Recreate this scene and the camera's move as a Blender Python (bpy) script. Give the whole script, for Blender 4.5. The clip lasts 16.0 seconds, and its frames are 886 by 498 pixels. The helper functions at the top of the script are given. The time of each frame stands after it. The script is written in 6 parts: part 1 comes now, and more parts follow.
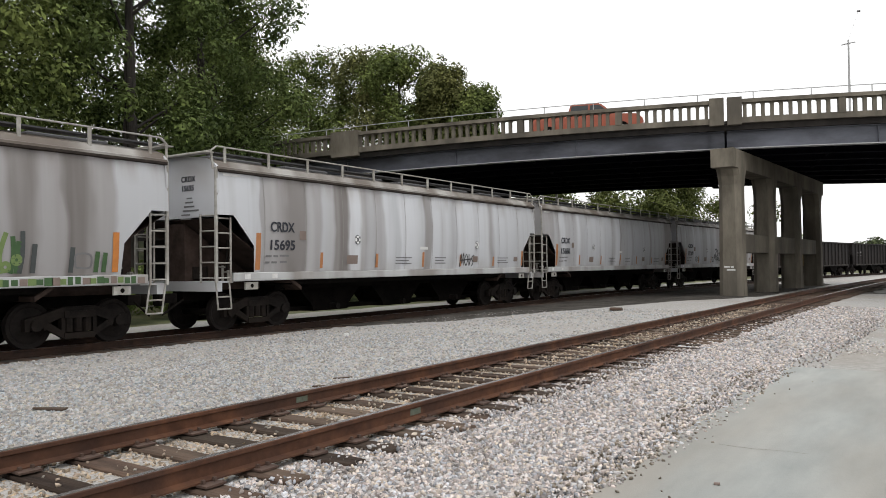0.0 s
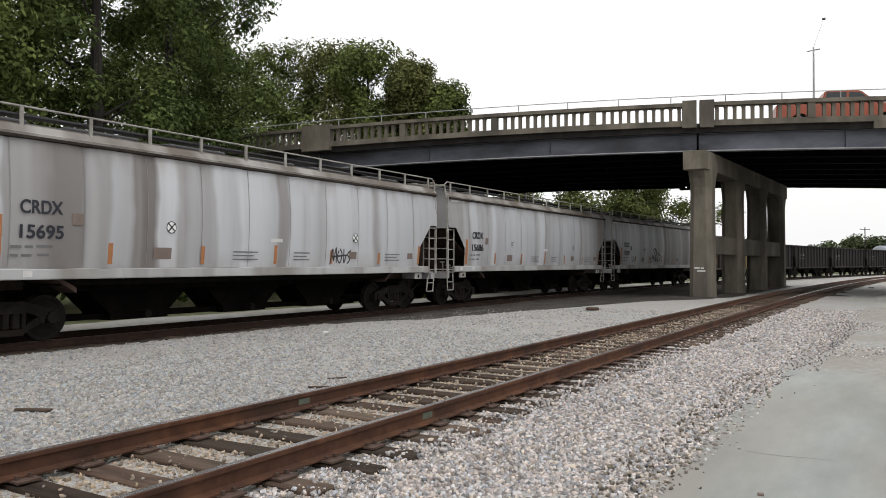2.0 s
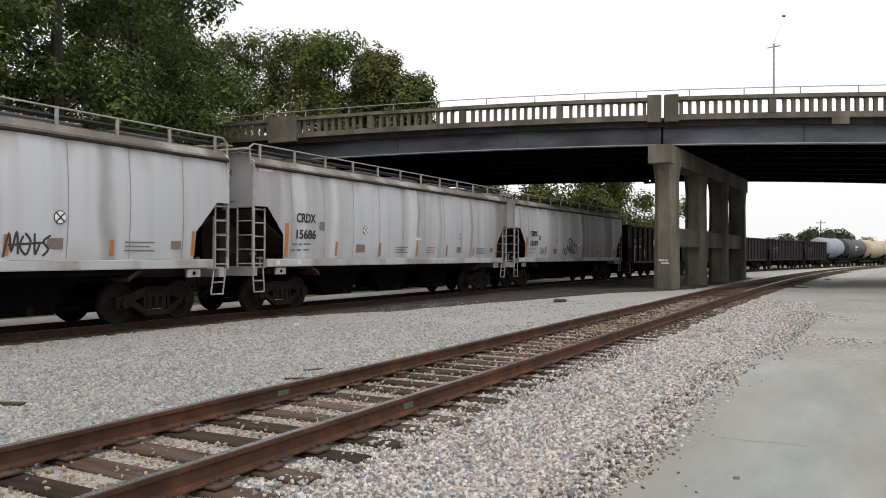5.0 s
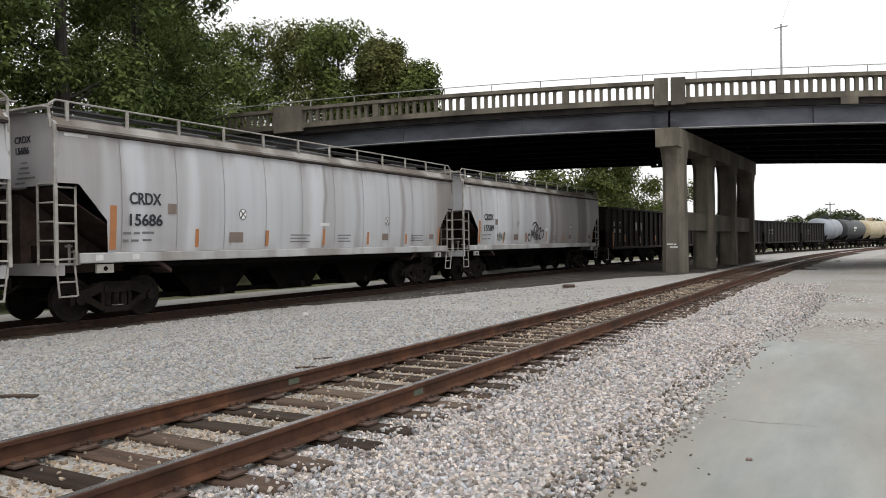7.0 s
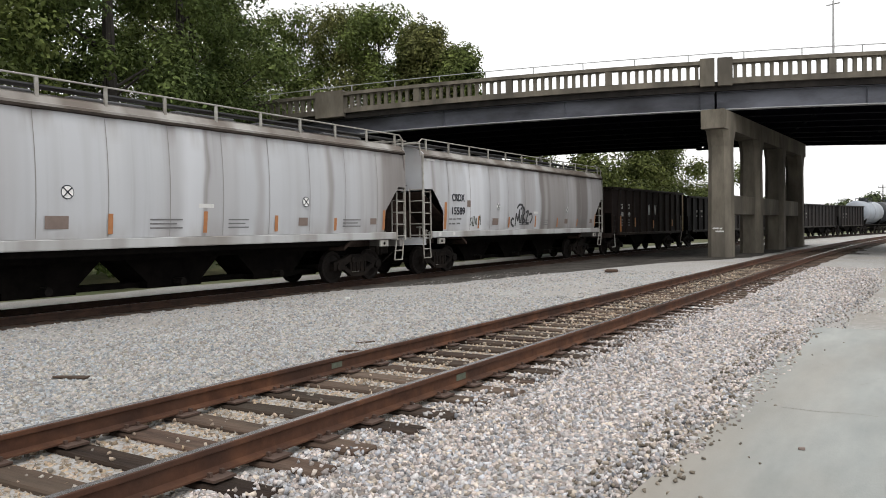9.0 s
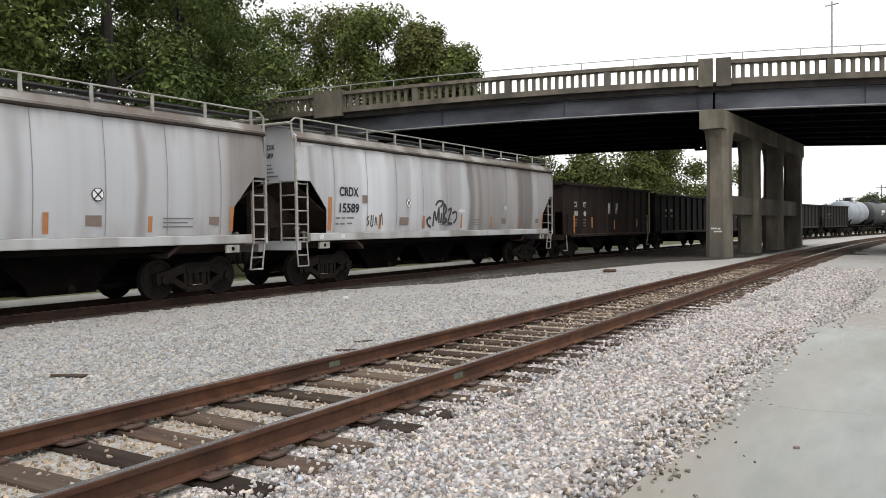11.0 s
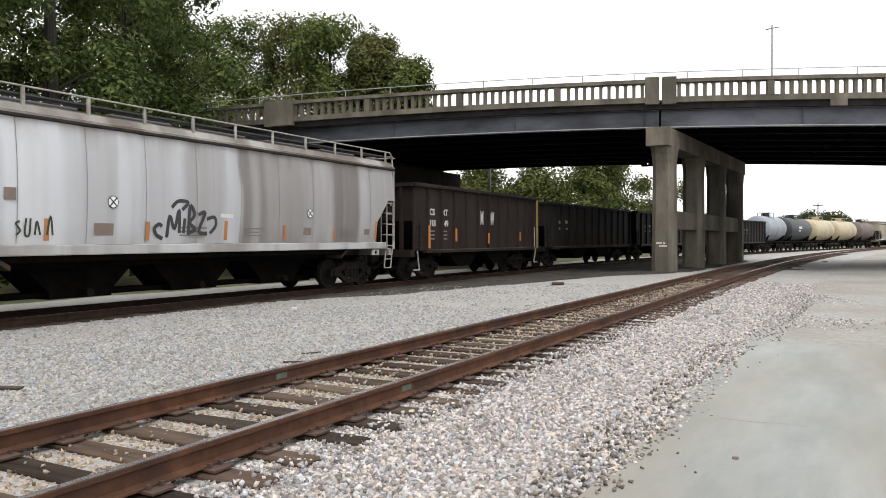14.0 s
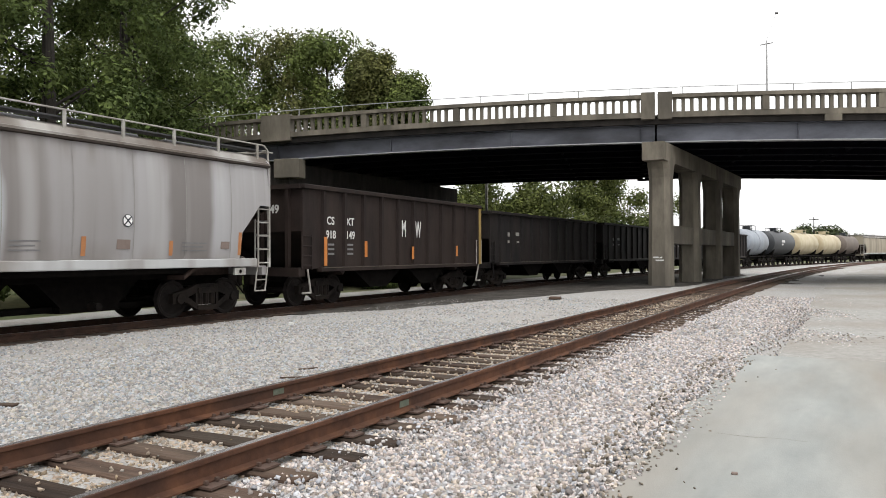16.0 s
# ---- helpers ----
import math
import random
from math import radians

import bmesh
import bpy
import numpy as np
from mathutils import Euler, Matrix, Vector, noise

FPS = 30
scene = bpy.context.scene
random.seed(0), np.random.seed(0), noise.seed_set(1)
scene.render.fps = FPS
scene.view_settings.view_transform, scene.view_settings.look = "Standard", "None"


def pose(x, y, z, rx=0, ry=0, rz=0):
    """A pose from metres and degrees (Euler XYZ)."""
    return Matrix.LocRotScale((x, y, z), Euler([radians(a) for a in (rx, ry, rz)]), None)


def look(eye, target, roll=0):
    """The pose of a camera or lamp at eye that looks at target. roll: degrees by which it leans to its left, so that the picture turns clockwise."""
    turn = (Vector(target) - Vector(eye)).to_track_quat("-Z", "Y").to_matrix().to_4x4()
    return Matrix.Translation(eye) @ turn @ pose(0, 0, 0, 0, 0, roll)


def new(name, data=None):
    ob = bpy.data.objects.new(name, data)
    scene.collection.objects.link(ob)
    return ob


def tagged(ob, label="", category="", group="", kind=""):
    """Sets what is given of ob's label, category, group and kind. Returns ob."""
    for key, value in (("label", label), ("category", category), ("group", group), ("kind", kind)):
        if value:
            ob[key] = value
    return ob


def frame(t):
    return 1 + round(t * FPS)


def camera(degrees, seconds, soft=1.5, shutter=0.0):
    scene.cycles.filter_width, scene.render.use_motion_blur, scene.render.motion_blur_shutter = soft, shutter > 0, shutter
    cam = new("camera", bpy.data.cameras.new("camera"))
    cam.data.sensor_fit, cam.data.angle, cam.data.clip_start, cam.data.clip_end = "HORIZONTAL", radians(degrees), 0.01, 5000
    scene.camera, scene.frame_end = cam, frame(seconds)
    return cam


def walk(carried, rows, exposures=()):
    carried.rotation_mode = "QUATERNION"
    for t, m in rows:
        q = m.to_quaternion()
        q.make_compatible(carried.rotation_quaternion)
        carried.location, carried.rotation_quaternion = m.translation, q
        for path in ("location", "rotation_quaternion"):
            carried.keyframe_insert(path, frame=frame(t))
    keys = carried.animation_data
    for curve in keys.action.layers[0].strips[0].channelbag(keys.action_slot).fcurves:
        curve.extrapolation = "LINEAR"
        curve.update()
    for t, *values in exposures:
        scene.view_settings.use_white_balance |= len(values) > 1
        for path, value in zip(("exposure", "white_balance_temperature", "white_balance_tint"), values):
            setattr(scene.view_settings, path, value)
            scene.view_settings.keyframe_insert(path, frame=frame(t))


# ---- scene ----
cam = camera(59.8, 16.0, 0.9)
PATH = [
    (0, (0.656, 0.06, 1.531), (-0.458, 1.72, 1.574), -0.7),
    (0.5, (0.447, -0.019, 1.521), (-0.633, 1.664, 1.519), -0.5),
    (1, (0.284, 0.067, 1.538), (-0.792, 1.752, 1.571), 0.3),
    (1.5, (0.176, 0.086, 1.547), (-0.874, 1.786, 1.606), 1.1),
    (2, (0.059, 0.018, 1.546), (-0.971, 1.732, 1.581), 0.1),
    (2.5, (-0.044, -0.05, 1.53), (-1.051, 1.678, 1.554), -0.1),
    (3, (-0.061, -0.071, 1.53), (-1.042, 1.672, 1.556), 0.3),
    (3.5, (-0.043, -0.084, 1.543), (-0.986, 1.679, 1.576), 0.5),
    (4, (-0.022, -0.126, 1.543), (-0.964, 1.638, 1.566), 0.8),
    (6.5, (-0.06, -0.108, 1.528), (-1.026, 1.643, 1.531), -1.1),
    (7, (-0.049, -0.106, 1.524), (-1.017, 1.644, 1.508), -0.8),
    (7.5, (-0.078, -0.09, 1.514), (-1.072, 1.645, 1.476), -0.9),
    (8, (-0.086, -0.078, 1.516), (-1.128, 1.629, 1.469), -0.7),
    (8.5, (-0.083, -0.089, 1.52), (-1.129, 1.615, 1.469), -0.7),
    (9, (-0.094, -0.065, 1.517), (-1.153, 1.631, 1.463), -0.9),
    (11.5, (-0.071, -0.076, 1.512), (-1.124, 1.623, 1.456), -0.7),
    (12, (-0.082, -0.077, 1.512), (-1.11, 1.637, 1.449), -0.4),
    (12.5, (-0.075, -0.081, 1.516), (-1.085, 1.645, 1.465), -0.4),
    (13, (-0.068, -0.088, 1.517), (-1.058, 1.65, 1.474), -0.4),
    (13.5, (-0.058, -0.09, 1.519), (-1.011, 1.668, 1.492), -0.3),
    (14, (-0.058, -0.093, 1.52), (-1.003, 1.67, 1.494), -0.1),
    (14.5, (-0.059, -0.097, 1.519), (-0.991, 1.673, 1.495), -0.0),
    (15, (-0.059, -0.097, 1.516), (-0.992, 1.671, 1.485), 0.1),
    (15.5, (-0.064, -0.094, 1.522), (-1.007, 1.669, 1.486), -0.6),
    (16, (-0.062, -0.094, 1.524), (-1.0, 1.673, 1.536), -0.2),
]
walk(cam, [(t, look(eye, target, roll)) for t, eye, target, roll in PATH],
     [(0, 0.3), (2, 0.12), (3.5, 0.12), (7, 0.18), (9, 0.33), (12.5, 0.46), (16, 0.56)])

# ---- world, sun, exposure ----
world = bpy.data.worlds.new("sky")
scene.world = world
world.use_nodes = True
wn = world.node_tree
wn.nodes.clear()
w_out = wn.nodes.new("ShaderNodeOutputWorld")
w_bg = wn.nodes.new("ShaderNodeBackground")
w_sky = wn.nodes.new("ShaderNodeTexSky")
w_sky.sky_type = "NISHITA"
w_sky.sun_disc = False
w_sky.sun_elevation = radians(58)
w_sky.sun_rotation = radians(140)
w_sky.air_density, w_sky.dust_density, w_sky.ozone_density = 1.6, 6.0, 1.0
w_hsv = wn.nodes.new("ShaderNodeHueSaturation")
w_hsv.inputs["Saturation"].default_value = 0.22
wn.links.new(w_sky.outputs[0], w_hsv.inputs["Color"])
w_mix = wn.nodes.new("ShaderNodeMixRGB")  # thin high cloud over the clear sky
w_mix.inputs[0].default_value = 0.82
w_tc = wn.nodes.new("ShaderNodeTexCoord")  # the cloud is brighter overhead than at the horizon
w_sep = wn.nodes.new("ShaderNodeSeparateXYZ")
wn.links.new(w_tc.outputs["Generated"], w_sep.inputs[0])
w_up = wn.nodes.new("ShaderNodeMapRange")
w_up.inputs[3].default_value, w_up.inputs[4].default_value = 7.0, 8.9
wn.links.new(w_sep.outputs["Z"], w_up.inputs[0])
wn.links.new(w_up.outputs[0], w_mix.inputs[2])
wn.links.new(w_hsv.outputs[0], w_mix.inputs[1])
wn.links.new(w_mix.outputs[0], w_bg.inputs[0])
w_bg.inputs[1].default_value = 0.15
wn.links.new(w_bg.outputs[0], w_out.inputs[0])

sun = new("sun", bpy.data.lights.new("sun", "SUN"))
sun.data.energy, sun.data.angle, sun.data.color = 0.75, radians(18), (1.0, 0.97, 0.92)
SUN_AZ, SUN_EL = radians(140), radians(58)
sun.matrix_world = look((0, 0, 60), (-math.sin(SUN_AZ) * math.cos(SUN_EL), -math.cos(SUN_AZ) * math.cos(SUN_EL), 60 - math.sin(SUN_EL)))


# ---- materials ----
HL = 16.3  # length of a covered hopper's body


def material(name, c1, c2, scale=6.0, rough=0.8, bump=0.15, metal=0.0, stretch=(1, 1, 1), c3=None, scale3=0.6, amount3=0.5, fine=0.0, island=0.0, obrand=0.0, bump_dist=0.02, spec=0.5, tint=None):
    """Two colours by a noise, a third one as larger stains, relief, and variation piece by piece."""
    m = bpy.data.materials.new(name)
    m.use_nodes = True
    nt = m.node_tree
    N, L = nt.nodes, nt.links
    b = N["Principled BSDF"]
    tc = N.new("ShaderNodeTexCoord")
    mp = N.new("ShaderNodeMapping")
    mp.inputs["Scale"].default_value = stretch
    oi = N.new("ShaderNodeObjectInfo")
    sh = N.new("ShaderNodeVectorMath")
    sh.operation = "ADD"
    mul = N.new("ShaderNodeMath")
    mul.operation = "MULTIPLY"
    mul.inputs[1].default_value = 37.0 if obrand else 0.0
    L.new(oi.outputs["Random"], mul.inputs[0])
    L.new(tc.outputs["Object"], sh.inputs[0])
    L.new(mul.outputs[0], sh.inputs[1])
    L.new(sh.outputs[0], mp.inputs[0])
    n1 = N.new("ShaderNodeTexNoise")
    n1.inputs["Scale"].default_value, n1.inputs["Detail"].default_value, n1.inputs["Roughness"].default_value = scale, 8, 0.65
    L.new(mp.outputs[0], n1.inputs["Vector"])
    r1 = N.new("ShaderNodeValToRGB")
    r1.color_ramp.elements[0].position, r1.color_ramp.elements[1].position = 0.32, 0.68
    r1.color_ramp.elements[0].color, r1.color_ramp.elements[1].color = (*c1, 1), (*c2, 1)
    L.new(n1.outputs["Fac"], r1.inputs[0])
    col = r1.outputs[0]
    if c3:
        n3 = N.new("ShaderNodeTexNoise")
        n3.inputs["Scale"].default_value, n3.inputs["Detail"].default_value = scale3, 6
        L.new(mp.outputs[0], n3.inputs["Vector"])
        r3 = N.new("ShaderNodeValToRGB")
        r3.color_ramp.elements[0].position, r3.color_ramp.elements[1].position = 0.42, 0.66
        r3.color_ramp.elements[1].color = (amount3,) * 3 + (1,)
        L.new(n3.outputs["Fac"], r3.inputs[0])
        mx = N.new("ShaderNodeMixRGB")
        L.new(r3.outputs[0], mx.inputs[0])
        L.new(col, mx.inputs[1])
        mx.inputs[2].default_value = (*c3, 1)
        col = mx.outputs[0]
    if island or obrand:
        hv = N.new("ShaderNodeHueSaturation")
        mr = N.new("ShaderNodeMapRange")
        k = max(island, obrand)
        mr.inputs[3].default_value, mr.inputs[4].default_value = 1 - k, 1 + k
        if island:
            ge = N.new("ShaderNodeNewGeometry")
            L.new(ge.outputs["Random Per Island"], mr.inputs[0])
        else:
            L.new(oi.outputs["Random"], mr.inputs[0])
        L.new(mr.outputs[0], hv.inputs["Value"])
        L.new(col, hv.inputs["Color"])
        col = hv.outputs[0]
    if tint:
        ge2 = N.new("ShaderNodeNewGeometry")
        wn1 = N.new("ShaderNodeTexWhiteNoise")
        wn1.noise_dimensions = "1D"
        L.new(ge2.outputs["Random Per Island"], wn1.inputs["W"])
        rt = N.new("ShaderNodeValToRGB")
        rt.color_ramp.elements[0].color, rt.color_ramp.elements[1].color = (*tint[0], 1), (*tint[-1], 1)
        for k, c in enumerate(tint[1:-1]):
            rt.color_ramp.elements.new((k + 1) / (len(tint) - 1)).color = (*c, 1)
        L.new(wn1.outputs["Value"], rt.inputs[0])
        mt = N.new("ShaderNodeMixRGB")
        mt.blend_type = "MULTIPLY"
        mt.inputs[0].default_value = 1.0
        L.new(col, mt.inputs[1])
        L.new(rt.outputs[0], mt.inputs[2])
        col = mt.outputs[0]
    L.new(col, b.inputs["Base Color"])
    b.inputs["Roughness"].default_value, b.inputs["Metallic"].default_value = rough, metal
    b.inputs["Specular IOR Level"].default_value = spec
    if bump:
        n2 = N.new("ShaderNodeTexNoise")
        n2.inputs["Scale"].default_value, n2.inputs["Detail"].default_value = (fine or scale * 4), 6
        L.new(mp.outputs[0], n2.inputs["Vector"])
        bp = N.new("ShaderNodeBump")
        bp.inputs["Strength"].default_value, bp.inputs["Distance"].default_value = bump, bump_dist
        L.new(n2.outputs["Fac"], bp.inputs["Height"])
        L.new(bp.outputs[0], b.inputs["Normal"])
    return m


def plain(name, c, rough=0.6, metal=0.0):
    return material(name, tuple(v * 0.85 for v in c), tuple(min(1, v * 1.12) for v in c), 5.0, rough, 0.05, metal)


M_BALLAST = material("ballast_ground", (0.21, 0.204, 0.197), (0.434, 0.427, 0.413), 30, 0.95, 0.8, fine=34, c3=(0.28, 0.252, 0.224), scale3=0.35, amount3=0.5, bump_dist=0.035, spec=0.2)
M_STONE = material("ballast_stone", (0.26, 0.247, 0.241), (0.47, 0.453, 0.444), 20, 0.9, 0.2, island=0.6, spec=0.25, tint=((0.86, 0.93, 1.04), (1.0, 1.0, 1.0), (1.08, 0.98, 0.95), (1.05, 0.95, 0.8)))
M_STONE_TAN = material("ballast_stone_tan", (0.2, 0.166, 0.127), (0.37, 0.322, 0.262), 20, 0.9, 0.2, island=0.5, spec=0.2, tint=((0.86, 0.93, 1.04), (1.0, 1.0, 1.0), (1.08, 0.98, 0.95), (1.05, 0.95, 0.8)))
M_STONE_GREY = material("ballast_stone_grey", (0.24, 0.245, 0.242), (0.37, 0.376, 0.37), 20, 0.9, 0.2, island=0.42, spec=0.2, tint=((0.86, 0.93, 1.04), (1.0, 1.0, 1.0), (1.08, 0.98, 0.95), (1.05, 0.95, 0.8)))
M_STONE_DARK = material("dirty_gravel", (0.1, 0.084, 0.064), (0.25, 0.217, 0.178), 20, 0.9, 0.2, island=0.5, spec=0.2)
M_CONCRETE_SLAB = material("slab_concrete", (0.185, 0.2, 0.195), (0.305, 0.31, 0.295), 0.8, 0.7, 0.12, stretch=(1.7, 0.4, 1), c3=(0.215, 0.185, 0.15), scale3=0.33, amount3=0.75, fine=60, spec=0.3)
M_DUST_ROAD = material("dusty_road", (0.231, 0.227, 0.213), (0.35, 0.343, 0.326), 9.0, 0.9, 0.6, c3=(0.21, 0.178, 0.147), scale3=0.25, amount3=0.6, fine=40, spec=0.2)
M_GRASS = material("weedy_grass", (0.035, 0.0525, 0.0175), (0.098, 0.105, 0.042), 3, 0.95, 0.6, c3=(0.154, 0.126, 0.07), scale3=0.5, amount3=0.5)
M_RAIL = material("rusty_rail", (0.045, 0.0185, 0.0105), (0.118, 0.052, 0.027), 4, 0.75, 0.3, c3=(0.035, 0.02, 0.0155), scale3=1.2, amount3=0.65, spec=0.25)
M_RAIL_DARK = material("grimy_rail", (0.017, 0.0095, 0.007), (0.05, 0.027, 0.018), 5, 0.8, 0.3, c3=(0.02, 0.014, 0.0115), scale3=1.5, amount3=0.6, spec=0.2)
M_RAIL_TOP = material("worn_rail_head", (0.3, 0.29, 0.29), (0.42, 0.41, 0.42), 3, 0.35, 0.05, metal=0.85)
M_RAIL_DULL = material("dull_rail_head", (0.24, 0.22, 0.22), (0.42, 0.4, 0.4), 3, 0.27, 0.1, metal=0.9)
M_TIE = material("old_timber", (0.021, 0.0145, 0.0115), (0.083, 0.055, 0.041), 5, 0.9, 0.5, stretch=(0.25, 2.2, 2.2), obrand=0.5, c3=(0.12, 0.095, 0.072), scale3=1.0, amount3=0.45, spec=0.15)
M_PLATE = material("rusty_plate", (0.035, 0.02, 0.0145), (0.08, 0.047, 0.034), 9, 0.85, 0.2)
M_GREEN_PAINT = material("green_paint", (0.07, 0.084, 0.0595), (0.119, 0.14, 0.108), 14, 0.7, 0.1)
M_CONC = material("bridge_concrete", (0.108, 0.096, 0.077), (0.205, 0.182, 0.147), 1.6, 0.9, 0.15, stretch=(1, 1, 0.35), c3=(0.062, 0.056, 0.048), scale3=0.6, amount3=0.75, spec=0.2)
# darker copy of the bridge concrete, with the deck's shade in its colour
M_CONC_SHADED = material("shaded_concrete", (0.024, 0.0215, 0.0205), (0.05, 0.0445, 0.041), 2.0, 0.9, 0.15, stretch=(1, 1, 0.35), c3=(0.016, 0.015, 0.0155), scale3=0.7, amount3=0.6, spec=0.08)
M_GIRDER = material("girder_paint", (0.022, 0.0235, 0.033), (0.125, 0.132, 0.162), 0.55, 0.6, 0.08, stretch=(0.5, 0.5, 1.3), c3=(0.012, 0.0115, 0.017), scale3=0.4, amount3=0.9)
# inner steel: shade under the deck put into a near-black colour
M_GIRDER_IN = material("shaded_steel", (0.0045, 0.0045, 0.0075), (0.0095, 0.0095, 0.0145), 2, 0.9, 0.1, spec=0.03)
M_GALV = plain("galvanised_steel", (0.35, 0.35, 0.35), 0.5, 0.5)
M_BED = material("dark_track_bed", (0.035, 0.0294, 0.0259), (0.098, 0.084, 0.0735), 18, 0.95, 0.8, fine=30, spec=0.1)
# soil colour that also holds the shade under the bridge
M_SHADED_DIRT = material("shaded_soil", (0.022, 0.0195, 0.0175), (0.066, 0.06, 0.054), 5, 0.95, 0.6, fine=30, c3=(0.1, 0.093, 0.084), scale3=1.2, amount3=0.55, spec=0.08)
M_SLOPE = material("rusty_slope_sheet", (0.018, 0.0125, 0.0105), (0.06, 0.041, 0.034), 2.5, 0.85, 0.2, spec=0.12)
# dark brown that draws the shadow line under the roof edge
M_EAVE = material("eave_shade", (0.0154, 0.0126, 0.0112), (0.0455, 0.035, 0.0294), 3.0, 0.8, 0.1, spec=0.15)
# flange colour raised above the girder's to paint in its bright edge
M_FLANGE = material("lit_flange", (0.21, 0.217, 0.231), (0.336, 0.343, 0.35), 2.0, 0.55, 0.05)
M_ASPHALT = material("asphalt", (0.028, 0.028, 0.028), (0.049, 0.0476, 0.0455), 20, 0.9, 0.3)
# underbody colours lowered to near black to hold the shade beneath the cars
M_BLACK = material("shaded_black_grime", (0.0028, 0.0026, 0.0025), (0.008, 0.007, 0.0062), 3, 0.9, 0.2, spec=0.02)
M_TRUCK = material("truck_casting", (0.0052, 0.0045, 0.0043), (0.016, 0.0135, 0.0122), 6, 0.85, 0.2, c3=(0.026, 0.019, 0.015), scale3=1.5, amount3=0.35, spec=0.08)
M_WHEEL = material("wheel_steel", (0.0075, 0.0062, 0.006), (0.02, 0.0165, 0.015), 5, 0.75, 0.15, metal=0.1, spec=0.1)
M_ORANGE = plain("orange_reflector", (0.434, 0.154, 0.028), 0.5)
M_ORANGE_FADED = plain("faded_orange_strip", (0.36, 0.15, 0.055), 0.6)
M_WHITE = plain("white_paint", (0.546, 0.546, 0.532), 0.6)
M_DISC = plain("white_disc_paint", (0.74, 0.74, 0.73), 0.5)
M_INK = plain("black_stencil", (0.012, 0.0145, 0.023), 0.6)
M_INK_FADED = plain("faded_stencil", (0.14, 0.137, 0.14), 0.6)
M_STRIPE = plain("worn_cream_stripe", (0.075, 0.062, 0.045), 0.7)
M_SEAM = plain("grimy_weld_seam", (0.23, 0.22, 0.21), 0.7)
M_PATCH = plain("brown_patch", (0.175, 0.133, 0.115), 0.7)
M_LADDER = material("ladder_paint", (0.2, 0.192, 0.172), (0.37, 0.36, 0.335), 4.0, 0.6, 0.05, c3=(0.12, 0.095, 0.075), scale3=2.5, amount3=0.5)
M_WALK = plain("roof_walk_grating", (0.042, 0.042, 0.0455), 0.7)
M_BARK = material("bark", (0.014, 0.0115, 0.0095), (0.035, 0.029, 0.024), 6, 0.95, 0.5, stretch=(1, 1, 0.2))


def hopper_paint(name, base, dirt, amount, seed, clean=0.0):
    """Grey car paint with soot running down in streaks and broad stained bays."""
    m = bpy.data.materials.new(name)
    m.use_nodes = True
    N, L = m.node_tree.nodes, m.node_tree.links
    b = N["Principled BSDF"]
    tc = N.new("ShaderNodeTexCoord")
    col = None
    for k, (sc, st, lo, hi, amt, c) in enumerate((
            (1.0, (0.4, 0.62, 0.07), 0.47, 0.61, amount, dirt),
            (1.0, (0.4, 1.25, 0.08), 0.5, 0.66, 0.65 * amount, tuple(v * 0.9 for v in dirt)),
            (1.0, (1.0, 4.0, 0.14), 0.54, 0.85, 0.3 * amount, tuple(v * 0.8 for v in dirt)),
            (1.0, (0.7, 1.4, 1.1), 0.5, 0.8, 0.35, tuple(min(1, v * 1.25) for v in base)))):
        mp = N.new("ShaderNodeMapping")
        mp.inputs["Scale"].default_value = st
        mp.inputs["Location"].default_value = (seed * 3.1 + k, seed * 7.7 + 5 * k, seed * 1.3)
        L.new(tc.outputs["Object"], mp.inputs[0])
        n = N.new("ShaderNodeTexNoise")
        n.inputs["Scale"].default_value, n.inputs["Detail"].default_value, n.inputs["Roughness"].default_value = sc, 2.0, 0.45
        L.new(mp.outputs[0], n.inputs["Vector"])
        r = N.new("ShaderNodeValToRGB")
        r.color_ramp.elements[0].position, r.color_ramp.elements[1].position = lo + (clean if k < 2 else 0), hi + (clean if k < 2 else 0)
        r.color_ramp.elements[0].color = (0, 0, 0, 1)
        r.color_ramp.elements[1].color = (amt, amt, amt, 1)
        L.new(n.outputs["Fac"], r.inputs[0])
        mx = N.new("ShaderNodeMixRGB")
        L.new(r.outputs[0], mx.inputs[0])
        if col:
            L.new(col, mx.inputs[1])
        else:
            mx.inputs[1].default_value = (*base, 1)
        mx.inputs[2].default_value = (*c, 1)
        col = mx.outputs[0]
    L.new(col, b.inputs["Base Color"])
    b.inputs["Roughness"].default_value = 0.62
    n = N.new("ShaderNodeTexNoise")
    n.inputs["Scale"].default_value = 3.0
    L.new(tc.outputs["Object"], n.inputs["Vector"])
    bp = N.new("ShaderNodeBump")
    bp.inputs["Strength"].default_value, bp.inputs["Distance"].default_value = 0.12, 0.02
    L.new(n.outputs["Fac"], bp.inputs["Height"])
    L.new(bp.outputs[0], b.inputs["Normal"])
    return m


